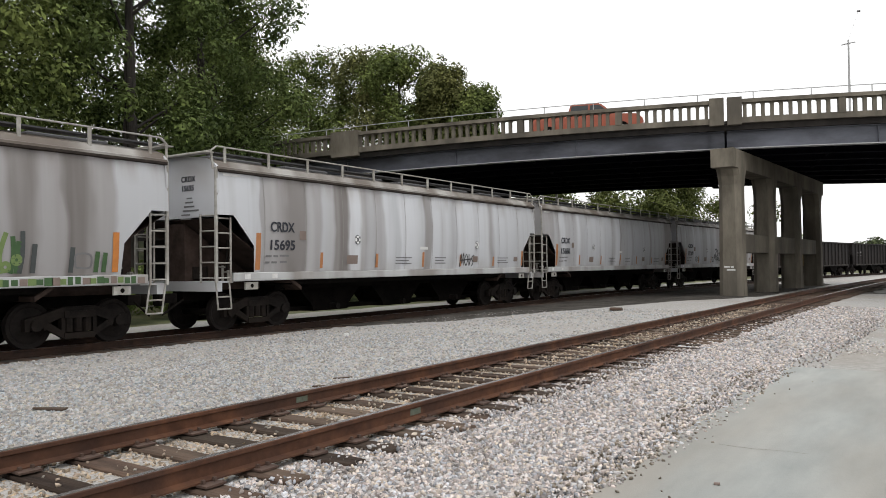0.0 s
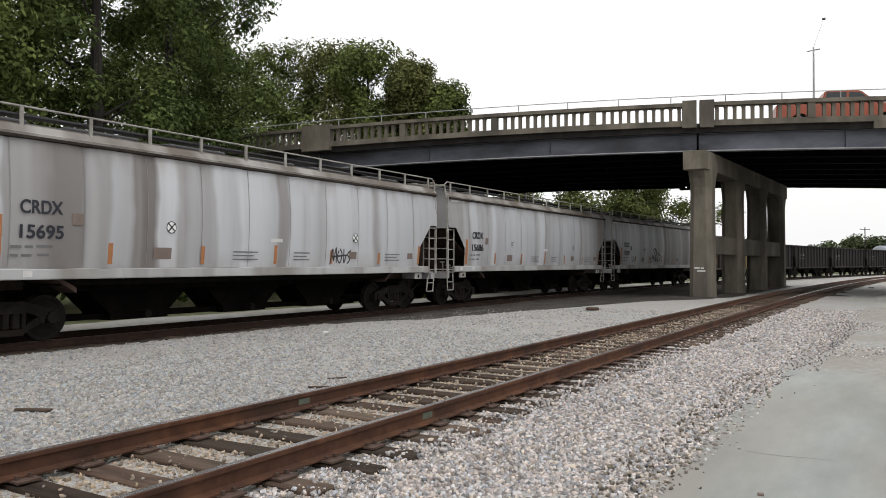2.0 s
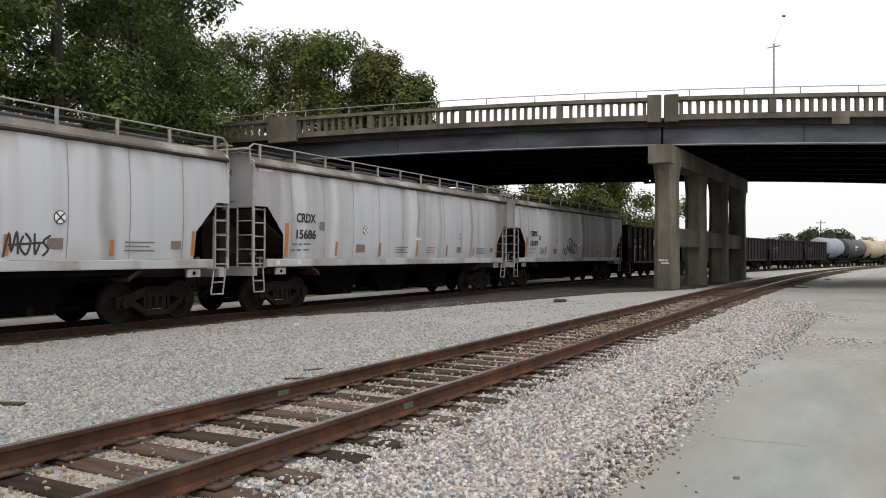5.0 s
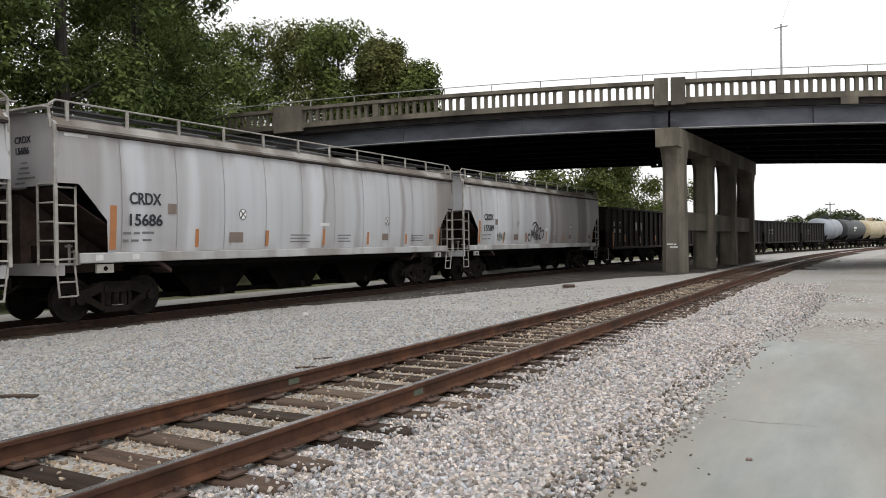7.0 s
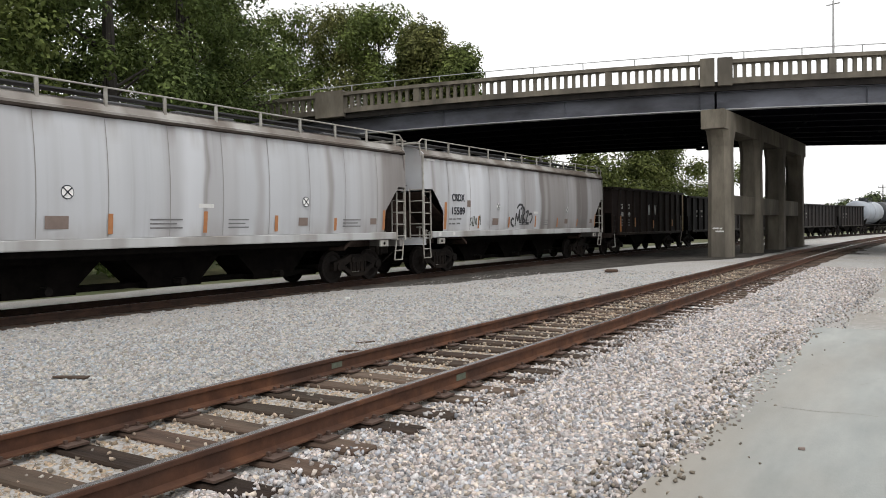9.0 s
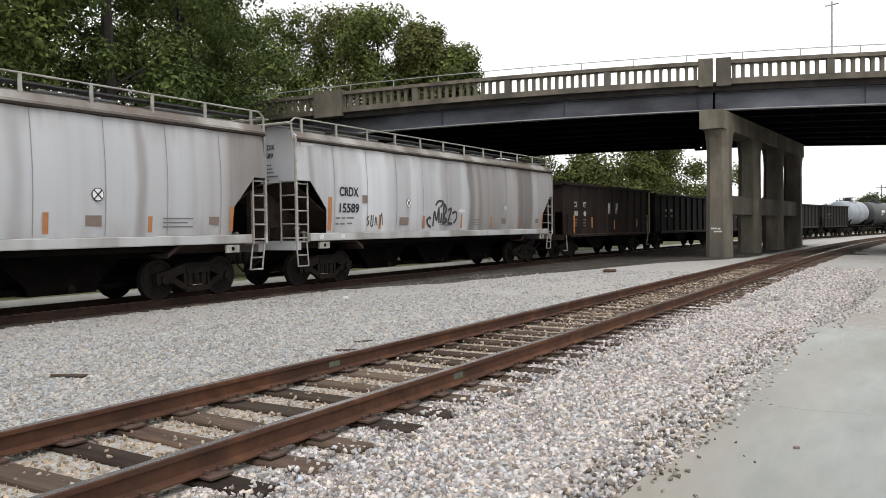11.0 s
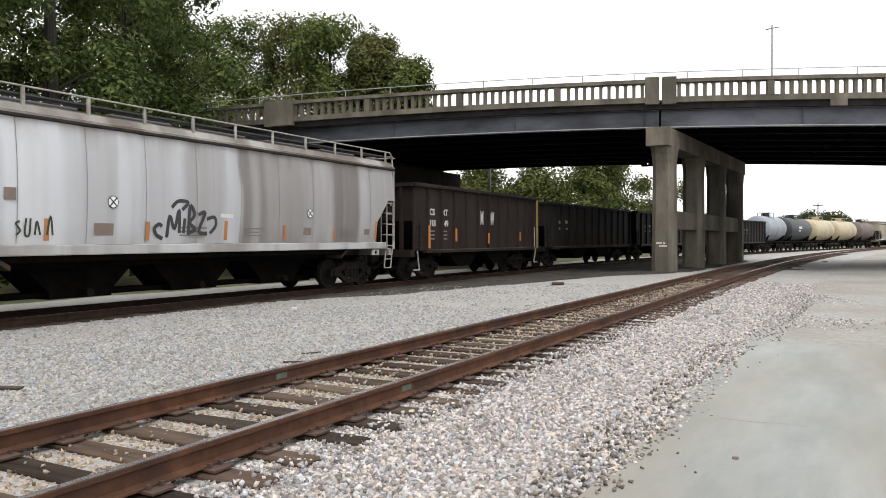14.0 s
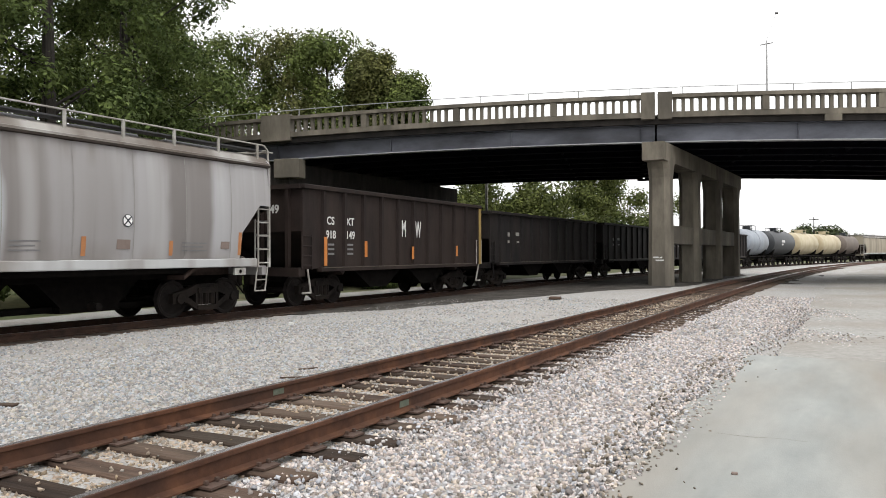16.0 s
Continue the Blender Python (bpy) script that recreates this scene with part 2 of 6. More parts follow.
def streak_paint(name, stops, seed):
    """Grey car paint, stained bay by bay: (metres from the front end, paleness), with soot and dust over it."""
    m = bpy.data.materials.new(name)
    m.use_nodes = True
    N, L = m.node_tree.nodes, m.node_tree.links
    b = N["Principled BSDF"]
    tc = N.new("ShaderNodeTexCoord")

    def streaks(st, detail, where):
        mp = N.new("ShaderNodeMapping")
        mp.inputs["Scale"].default_value = st
        mp.inputs["Location"].default_value = (seed * 3.1 + where, seed * 7.7 + 5 * where, seed * 1.3)
        L.new(tc.outputs["Object"], mp.inputs[0])
        n = N.new("ShaderNodeTexNoise")
        n.inputs["Scale"].default_value, n.inputs["Detail"].default_value = 1.0, detail
        L.new(mp.outputs[0], n.inputs["Vector"])
        return n.outputs["Fac"]

    def calc(op, a, c):
        q = N.new("ShaderNodeMath")
        q.operation = op
        for k, v in enumerate((a, c)):
            if isinstance(v, (int, float)):
                q.inputs[k].default_value = v
            else:
                L.new(v, q.inputs[k])
        return q.outputs[0]

    def blend(kind, fac, a, c):
        q = N.new("ShaderNodeMixRGB")
        q.blend_type = kind
        for k, v in enumerate((fac, a, c)):
            if isinstance(v, (int, float)):
                q.inputs[k].default_value = v
            elif isinstance(v, tuple):
                q.inputs[k].default_value = (*v, 1)
            else:
                L.new(v, q.inputs[k])
        return q.outputs[0]

    def curve(src, lo, hi, a, c):
        q = N.new("ShaderNodeMapRange")
        for k, v in enumerate((lo, hi, a, c)):
            q.inputs[k + 1].default_value = v
        L.new(src, q.inputs[0])
        return q.outputs[0]

    sep = N.new("ShaderNodeSeparateXYZ")
    L.new(tc.outputs["Object"], sep.inputs[0])
    wander = calc("MULTIPLY", calc("SUBTRACT", streaks((0.2, 0.9, 0.5), 2, 1), 0.5), 0.55)
    along = calc("DIVIDE", calc("ADD", calc("ADD", sep.outputs["Y"], HL / 2), wander), HL)
    ramp = N.new("ShaderNodeValToRGB")
    ramp.color_ramp.interpolation = "EASE"
    els = ramp.color_ramp.elements
    els.remove(els[1])
    els[0].position = 0.0
    for k, (e, v) in enumerate(stops):
        warm = max(0.0, 0.42 - v) * 0.42
        q = els[0] if k == 0 else els.new(min(1, e / HL))
        q.color = (0.975 * v, v * (1 - warm), 1.055 * v * (1 - 1.75 * warm), 1)
    L.new(along, ramp.inputs[0])
    col = ramp.outputs[0]
    # fine runs of soot and of pale wash, dust at the foot, stains under the eave
    col = blend("MULTIPLY", curve(streaks((0.5, 2.3, 0.1), 2, 2), 0.5, 0.75, 0, 0.3), col, (0.58, 0.53, 0.5))
    col = blend("MIX", curve(streaks((0.5, 1.7, 0.09), 2, 3), 0.54, 0.78, 0, 0.35), col, (0.47, 0.47, 0.47))
    col = blend("MULTIPLY", curve(streaks((0.8, 6.0, 0.25), 3, 4), 0.58, 0.85, 0, 0.22), col, (0.5, 0.45, 0.42))
    low = calc("MULTIPLY", curve(sep.outputs["Z"], 1.9, 1.45, 0, 1), curve(streaks((0.6, 1.6, 0.8), 3, 5), 0.4, 0.65, 0, 0.5))
    col = blend("MULTIPLY", low, col, (0.66, 0.6, 0.54))
    high = calc("MULTIPLY", curve(sep.outputs["Z"], 3.3, 3.85, 0, 1), curve(streaks((0.6, 2.6, 0.5), 3, 6), 0.45, 0.65, 0, 0.55))
    col = blend("MULTIPLY", high, col, (0.6, 0.52, 0.45))
    L.new(col, b.inputs["Base Color"])
    b.inputs["Roughness"].default_value = 0.6
    bp = N.new("ShaderNodeBump")
    bp.inputs["Strength"].default_value, bp.inputs["Distance"].default_value = 0.15, 0.03
    L.new(streaks((1.5, 1.6, 0.9), 3, 7), bp.inputs["Height"])
    L.new(bp.outputs[0], b.inputs["Normal"])
    return m


def leaf_material(name, c1, c2):
    m = material(name, c1, c2, 0.35, 0.75, 0.0, island=0.5, spec=0.12)
    N, L = m.node_tree.nodes, m.node_tree.links
    b = N["Principled BSDF"]
    out = N["Material Output"]
    tr = N.new("ShaderNodeBsdfTranslucent")
    src = b.inputs["Base Color"].links[0].from_socket
    L.new(src, tr.inputs[0])
    ms = N.new("ShaderNodeMixShader")
    ms.inputs[0].default_value = 0.2
    L.new(b.outputs[0], ms.inputs[1])
    L.new(tr.outputs[0], ms.inputs[2])
    L.new(ms.outputs[0], out.inputs["Surface"])
    return m


M_LEAF = leaf_material("leaf_dark", (0.03, 0.05, 0.016), (0.13, 0.165, 0.05))
M_LEAF_MID = leaf_material("leaf_mid", (0.04, 0.062, 0.018), (0.16, 0.19, 0.055))
M_LEAF_OLIVE = leaf_material("leaf_olive", (0.042, 0.055, 0.02), (0.16, 0.16, 0.055))
M_LEAF_DISTANT = leaf_material("leaf_distant", (0.032, 0.045, 0.022), (0.085, 0.1, 0.045))
M_LEAF_FAR = leaf_material("leaf_far", (0.036, 0.052, 0.017), (0.13, 0.145, 0.042))


# ---- mesh helpers ----
def part(name, bm, mat, parent=None, label="", smooth=False):
    me = bpy.data.meshes.new(name)
    bm.normal_update()
    bm.to_mesh(me)
    bm.free()
    if smooth:
        for p in me.polygons:
            p.use_smooth = True
    for mm in (mat if isinstance(mat, (list, tuple)) else (mat,)):
        me.materials.append(mm)
    ob = new(name, me)
    if parent:
        ob.parent = parent
    if label:
        ob["label"] = label
    return ob


def shared(name, source, m, parent):
    ob = new(name, source.data)
    ob.parent = parent
    ob.matrix_basis = m
    return ob


def box(bm, x0, x1, y0, y1, z0, z1, bev=0.0):
    vs = [bm.verts.new(p) for p in ((x0, y0, z0), (x1, y0, z0), (x1, y1, z0), (x0, y1, z0), (x0, y0, z1), (x1, y0, z1), (x1, y1, z1), (x0, y1, z1))]
    fs = [bm.faces.new([vs[i] for i in f]) for f in ((3, 2, 1, 0), (4, 5, 6, 7), (0, 1, 5, 4), (1, 2, 6, 5), (2, 3, 7, 6), (3, 0, 4, 7))]
    if bev:
        es = list({e for f in fs for e in f.edges})
        bmesh.ops.bevel(bm, geom=es, offset=bev, segments=1, affect="EDGES")
    return vs


def rod(bm, a, b, r, seg=6, r2=None):
    a, b = Vector(a), Vector(b)
    d = (b - a).normalized()
    u = d.orthogonal().normalized()
    v = d.cross(u)
    rings = []
    for p, rr in ((a, r), (b, r if r2 is None else r2)):
        rings.append([bm.verts.new(p + rr * (math.cos(2 * math.pi * i / seg) * u + math.sin(2 * math.pi * i / seg) * v)) for i in range(seg)])
    for i in range(seg):
        bm.faces.new((rings[0][i], rings[0][(i + 1) % seg], rings[1][(i + 1) % seg], rings[1][i]))
    bm.faces.new(rings[0][::-1])
    bm.faces.new(rings[1])


def prism(bm, pts, axis, a, b):
    """Extrudes an outline along an axis from a to b; the outline is in the other two axes, in order."""
    def at(p, h):
        return {"x": (h, p[0], p[1]), "y": (p[0], h, p[1]), "z": (p[0], p[1], h)}[axis]
    lo, hi = [bm.verts.new(at(p, a)) for p in pts], [bm.verts.new(at(p, b)) for p in pts]
    n = len(pts)
    for i in range(n):
        bm.faces.new((lo[i], lo[(i + 1) % n], hi[(i + 1) % n], hi[i]))
    bm.faces.new(lo[::-1])
    bm.faces.new(hi)
    return bm


def fixed(bm):
    bmesh.ops.recalc_face_normals(bm, faces=bm.faces)
    return bm


def lettering(text, size, parent, mat, m, name="lettering"):
    cu = bpy.data.curves.new(name, "FONT")
    cu.body, cu.size, cu.extrude, cu.align_x = text, size, 0.003, "LEFT"
    cu.offset = 0.02 * size
    tmp = new("text_source", cu)
    dg = bpy.context.evaluated_depsgraph_get()
    dg.update()
    me = bpy.data.meshes.new_from_object(tmp.evaluated_get(dg))
    bpy.data.objects.remove(tmp)
    me.materials.clear()
    me.materials.append(mat)
    ob = new(name, me)
    ob.parent = parent
    ob.matrix_basis = m
    return ob


# ---- track lines: straight, then bending to the right ----
NEAR = (-4.652, 30.0, 570.0)
FAR = (-15.45, 28.0, 420.0)
HEAD_NEAR, HEAD_FAR = 0.17, -0.02


def on_track(track, s, off=0.0):
    x0, y0, r = track
    if s < y0:
        return x0 + off, s, 0.0
    a = (s - y0) / r
    return x0 + r - (r - off) * math.cos(a), y0 + (r - off) * math.sin(a), a


def track_pose(track, s, z, off=0.0):
    x, y, a = on_track(track, s, off)
    return pose(x, y, z, 0, 0, -math.degrees(a))


def smooth(a, b, v):
    k = min(1.0, max(0.0, (v - a) / (b - a)))
    return k * k * (3 - 2 * k)


def beside(track, x, y):
    """Metres to the right of a track, and along it."""
    x0, y0, r = track
    if y < y0:
        return x - x0, y
    dx, dy = x0 + r - x, y - y0
    return r - math.hypot(dx, dy), y0 + r * math.atan2(dy, max(dx, 1e-3))


def ground_height(x, y):
    dn, _ = beside(NEAR, x, min(y, 200))
    df, _ = beside(FAR, x, min(y, 200))
    z = -0.05 - 0.15 * smooth(4.0, 7.5, -dn)
    z += -0.03 * smooth(1.6, 2.4, dn)
    bank = smooth(5.4, 20.0, -df) * 3.2
    z += bank
    z += 0.035 * noise.noise(Vector((x * 0.35, y * 0.35, 0))) * smooth(1.6, 3.0, abs(dn)) * smooth(1.6, 3.0, abs(df))
    return z


def spread(lo, hi, fine_lo, fine_hi, step, grow=1.25):
    vals = list(np.arange(fine_lo, fine_hi + 1e-6, step))
    d, v = step, fine_hi
    while v < hi:
        d *= grow
        v += d
        vals.append(min(v, hi))
    d, v = step, fine_lo
    while v > lo:
        d *= grow
        v -= d
        vals.insert(0, max(v, lo))
    return vals


def build_ground():
    xs, ys = spread(-900, 900, -40, 12, 0.8), spread(-300, 2500, -12, 70, 0.9)
    verts = [(x, y, ground_height(x, y)) for y in ys for x in xs]
    nx = len(xs)
    faces = [(j * nx + i, j * nx + i + 1, (j + 1) * nx + i + 1, (j + 1) * nx + i) for j in range(len(ys) - 1) for i in range(nx - 1)]
    me = bpy.data.meshes.new("ground")
    me.from_pydata(verts, [], faces)
    me.materials.append(M_BALLAST)
    me.materials.append(M_GRASS)
    for p in me.polygons:
        p.use_smooth = True
        c = p.center
        df, _ = beside(FAR, c.x, min(c.y, 200))
        dn, _ = beside(NEAR, c.x, min(c.y, 200))
        if df < -4.9 or dn > 30 or c.y > 330:
            p.material_index = 1
    tagged(new("ground", me), "pale grey crushed-stone ballast yard with a weedy bank", "ground", kind="structure")


build_ground()


def build_slab():
    bm = bmesh.new()
    edge = [(-1.52 + 0.09 * noise.noise(Vector((0, y * 1.3, 2))) + 0.04 * noise.noise(Vector((0, y * 5, 7))), y) for y in np.arange(-14, 12.45, 0.2)]
    top = [(x, 12.5 + 0.05 * noise.noise(Vector((x * 2, 0, 4)))) for x in np.arange(-1.4, 14.0, 0.3)]
    prism(bm, edge + top + [(14.0, 12.5), (14.0, -14.0)], "z", -0.3, -0.035)
    fixed(bm)
    ob = part("pavement", bm, M_CONCRETE_SLAB)
    tagged(ob, "pale worn concrete slab beside the ballast", "pavement", kind="structure")
    rnd = random.Random(8)
    for x, y, dx, dy, n in ((-1.1, 6.9, 0.14, 0.02, 6), (-0.6, 8.2, 0.05, 0.16, 7)):
        bm2 = bmesh.new()
        prev = None
        for k in range(n):
            w = 0.002 + 0.002 * rnd.random()
            pair = [bm2.verts.new((x, y - w, -0.033)), bm2.verts.new((x + 0.3 * w, y + w, -0.033))]
            if prev:
                bm2.faces.new((prev[0], pair[0], pair[1], prev[1]))
            prev = pair
            x, y = x + dx + rnd.uniform(-0.03, 0.03), y + dy + rnd.uniform(-0.05, 0.05)
        part("crack", bm2, M_STONE_DARK, ob, "hairline crack")
    # the dusty roadway that goes on past the slab, beside the near track
    bm = bmesh.new()
    rows = []
    for k in range(60):
        s = 12.53 + k * 4.0
        edge = 3.5 + 0.5 * noise.noise(Vector((s * 0.6, 3.1, 0)))
        rows.append([bm.verts.new((*on_track(NEAR, s, edge + d)[:2], -0.05 + 0.012 * min(d, 1))) for d in (0, 0.6, 2, 5, 10, 20)])
    for a, b in zip(rows, rows[1:]):
        for i in range(5):
            bm.faces.new((a[i], a[i + 1], b[i + 1], b[i]))
    geo = bmesh.ops.extrude_face_region(bm, geom=bm.faces[:])
    bmesh.ops.translate(bm, verts=[v for v in geo["geom"] if isinstance(v, bmesh.types.BMVert)], vec=(0, 0, -0.2))
    tagged(part("road", fixed(bm), M_DUST_ROAD), "dusty beige unmarked service road beside the track", "road", kind="structure")


build_slab()


# ---- railway tracks ----
RAIL = [(-0.07, 0), (0.07, 0), (0.07, 0.012), (0.012, 0.03), (0.012, 0.115), (0.036, 0.125), (0.036, 0.155), (0.03, 0.162), (-0.03, 0.162), (-0.036, 0.155), (-0.036, 0.125), (-0.012, 0.115), (-0.012, 0.03), (-0.07, 0.012)]


def sweep_rail(track, off, z, s0, s1, mats, parent):
    bm = bmesh.new()
    rings = []
    s = s0
    while s <= s1 + 0.01:
        rings.append([bm.verts.new((*on_track(track, s, off + x)[:2], z + h)) for x, h in RAIL])
        s += 40 if s < track[1] - 40 else 4
    n = len(RAIL)
    for a, b in zip(rings, rings[1:]):
        for i in range(n):
            f = bm.faces.new((a[i], a[(i + 1) % n], b[(i + 1) % n], b[i]))
            if i in (7, 8):
                f.material_index = 1
    bm.faces.new(rings[0])
    bm.faces.new(rings[-1][::-1])
    return part("rail", fixed(bm), mats, parent)


def tie_mesh():
    bm = bmesh.new()
    box(bm, -1.3, 1.3, -0.115, 0.115, -0.17, 0.0, 0.014)
    for v in bm.verts:
        v.co += 0.012 * noise.noise_vector(v.co * 3.0)
    return bm


def plate_mesh():
    """A tie plate with four spikes."""
    bm = bmesh.new()
    box(bm, -0.17, 0.17, -0.09, 0.09, 0.0, 0.016)
    for x in (-0.088, 0.088):
        for y in (-0.05, 0.05):
            box(bm, x - 0.014, x + 0.014, y - 0.012, y + 0.012, 0.0, 0.045)
    return bm


def build_track(track, head, s_far, ties_far, label, top):
    base = new("railway_track")
    base.empty_display_size = 0.2
    tagged(base, label, "railway track")
    z = head - 0.162
    for off in (-0.7525, 0.7525):
        sweep_rail(track, off, z, -60, s_far, (M_RAIL_DARK if track is FAR else M_RAIL, top), base)
    rnd = random.Random(3)
    first = plate = None
    s = -8.0
    while s < ties_far:
        turn = rnd.uniform(-1.6, 1.6)
        m = track_pose(track, s, z - 0.016 + rnd.uniform(-0.012, 0.0) + (0.02 if track is FAR else -0.006), rnd.uniform(-0.08, 0.08)) @ pose(0, 0, 0, 0, 0, turn)
        if first is None:
            first = part("tie", tie_mesh(), M_TIE, base)
            first.matrix_basis = m
        else:
            shared("tie", first, m, base)
        if -1 < s < 24 and track is NEAR:
            for off in (-0.7525, 0.7525):
                mp = track_pose(track, s, z - 0.014, off)
                if plate is None:
                    plate = part("tie_plate", plate_mesh(), M_PLATE, base)
                    plate.matrix_basis = mp
                else:
                    shared("tie_plate", plate, mp, base)
        s += 0.53 + rnd.uniform(-0.03, 0.03)
    return base


near_track = build_track(NEAR, HEAD_NEAR, 260, 85, "rusty railway track on weathered timber ties", M_RAIL_DULL)
far_track = build_track(FAR, HEAD_FAR, 300, 70, "busy railway track under the freight train", M_RAIL_TOP)


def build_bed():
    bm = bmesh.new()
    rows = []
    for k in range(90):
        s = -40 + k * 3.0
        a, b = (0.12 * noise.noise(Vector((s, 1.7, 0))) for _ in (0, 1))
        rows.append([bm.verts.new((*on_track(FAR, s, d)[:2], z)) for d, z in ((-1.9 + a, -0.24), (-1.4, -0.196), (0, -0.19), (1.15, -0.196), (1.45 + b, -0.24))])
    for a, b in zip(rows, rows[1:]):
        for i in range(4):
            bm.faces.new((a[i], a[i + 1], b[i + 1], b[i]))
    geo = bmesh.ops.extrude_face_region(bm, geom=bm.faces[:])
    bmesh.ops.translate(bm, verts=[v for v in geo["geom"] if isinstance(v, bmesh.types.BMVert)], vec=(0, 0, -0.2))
    tagged(part("track_bed", fixed(bm), M_BED), "dark brown ballast bed under the busy track", "track bed", kind="structure")


build_bed()


def build_shaded_bed():
    # strip laid over the near ballast to paint in the bridge's shade
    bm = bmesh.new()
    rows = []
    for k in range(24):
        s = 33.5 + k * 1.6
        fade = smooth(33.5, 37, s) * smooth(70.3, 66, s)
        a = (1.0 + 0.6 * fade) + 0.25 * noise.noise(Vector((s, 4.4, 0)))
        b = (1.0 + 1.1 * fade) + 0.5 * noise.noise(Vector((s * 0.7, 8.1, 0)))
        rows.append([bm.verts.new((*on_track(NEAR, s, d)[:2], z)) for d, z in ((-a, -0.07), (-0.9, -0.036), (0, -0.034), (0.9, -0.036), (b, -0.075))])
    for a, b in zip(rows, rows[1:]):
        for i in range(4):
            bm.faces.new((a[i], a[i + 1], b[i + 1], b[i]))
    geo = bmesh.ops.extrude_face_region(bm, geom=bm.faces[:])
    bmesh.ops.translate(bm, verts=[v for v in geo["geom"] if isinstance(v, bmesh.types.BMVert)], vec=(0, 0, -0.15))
    tagged(part("track_bed", fixed(bm), M_SHADED_DIRT), "ballast of the rusty track, coloured darker for the bridge's shade", "track bed", kind="structure")


build_shaded_bed()


def build_shaded_dirt():
    """Bare soil between the busy track and the pier, the bridge's shade in its colour."""
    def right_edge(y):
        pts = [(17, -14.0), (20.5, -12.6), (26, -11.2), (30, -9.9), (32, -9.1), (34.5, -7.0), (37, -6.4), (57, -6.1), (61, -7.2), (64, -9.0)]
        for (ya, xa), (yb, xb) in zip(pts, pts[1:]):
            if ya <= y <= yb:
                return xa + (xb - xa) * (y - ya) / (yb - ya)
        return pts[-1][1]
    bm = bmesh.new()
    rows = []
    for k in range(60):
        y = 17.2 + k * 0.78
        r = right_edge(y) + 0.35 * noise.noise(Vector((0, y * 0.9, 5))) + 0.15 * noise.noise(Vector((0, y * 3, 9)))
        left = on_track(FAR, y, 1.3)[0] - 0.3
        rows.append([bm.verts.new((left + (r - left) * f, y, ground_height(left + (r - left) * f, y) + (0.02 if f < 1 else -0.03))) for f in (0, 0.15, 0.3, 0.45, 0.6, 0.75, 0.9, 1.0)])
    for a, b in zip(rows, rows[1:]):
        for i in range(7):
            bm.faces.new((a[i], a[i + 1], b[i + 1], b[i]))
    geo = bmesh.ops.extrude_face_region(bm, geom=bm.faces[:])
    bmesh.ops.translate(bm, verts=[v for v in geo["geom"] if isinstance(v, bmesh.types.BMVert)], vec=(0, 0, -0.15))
    tagged(part("dirt_patch", fixed(bm), M_SHADED_DIRT), "bare soil under the bridge, its colour darkened for the shade", "soil", kind="structure")


build_shaded_dirt()


def paint_marks():
    """Faded green paint on the webs of both rails."""
    for off, y in ((-0.7525, 6.25), (0.7525, 6.3)):
        bm = bmesh.new()
        box(bm, NEAR[0] + off + 0.0125, NEAR[0] + off + 0.0155, y - 0.085, y + 0.085, HEAD_NEAR - 0.118, HEAD_NEAR - 0.058)
        part("paint_mark", bm, M_GREEN_PAINT, near_track, "faded green paint mark")


paint_marks()


# ---- bridge ----
BX, BY = -8.1, 36.4
BD = Vector((0.9654, 0.2607))
BN = Vector((-0.2607, 0.9654))
WIDE = 19.5


def bridge_xy(u, v):
    return BX + BD.x * u + BN.x * v, BY + BD.y * u + BN.y * v


def crest(u):
    x = max(BX + BD.x * u, -60)
    return -0.00127 * (x + 12) ** 2 if x < 30 else -2.24 - 0.107 * (x - 30)


def strip(name, mat, parent, u0, u1, v0, v1, z0, z1, step=2.4, label=""):
    """A long bar of the bridge that follows its crest."""
    bm = bmesh.new()
    n = max(1, int(round((u1 - u0) / step)))
    rings = []
    for k in range(n + 1):
        u = u0 + (u1 - u0) * k / n
        c = crest(u)
        rings.append([bm.verts.new((*bridge_xy(u, v), z + c)) for v, z in ((v0, z0), (v1, z0), (v1, z1), (v0, z1))])
    for a, b in zip(rings, rings[1:]):
        for i in range(4):
            bm.faces.new((a[i], a[(i + 1) % 4], b[(i + 1) % 4], b[i]))
    bm.faces.new(rings[0][::-1])
    bm.faces.new(rings[-1])
    return part(name, fixed(bm), mat, parent, label)


def at_bridge(u, v, z):
    x, y = bridge_xy(u, v)
    return pose(x, y, z + crest(u), 0, 0, math.degrees(math.atan2(BD.y, BD.x)))


def baluster_mesh():
    """One upright between two arched openings, flaring into the arches at its head."""
    bm = bmesh.new()
    h, p, w = 0.66, 0.195, 0.075
    right = [(w, 0.0), (w, h - 0.12)]
    for k in range(1, 5):
        a = math.pi / 2 * k / 4
        right.append((w + (p - w) * (1 - math.cos(a)), h - 0.12 + 0.12 * math.sin(a)))
    pts = right + [(-x, z) for x, z in right[::-1]]
    prism(bm, pts, "y", -0.11, 0.11)
    return fixed(bm)


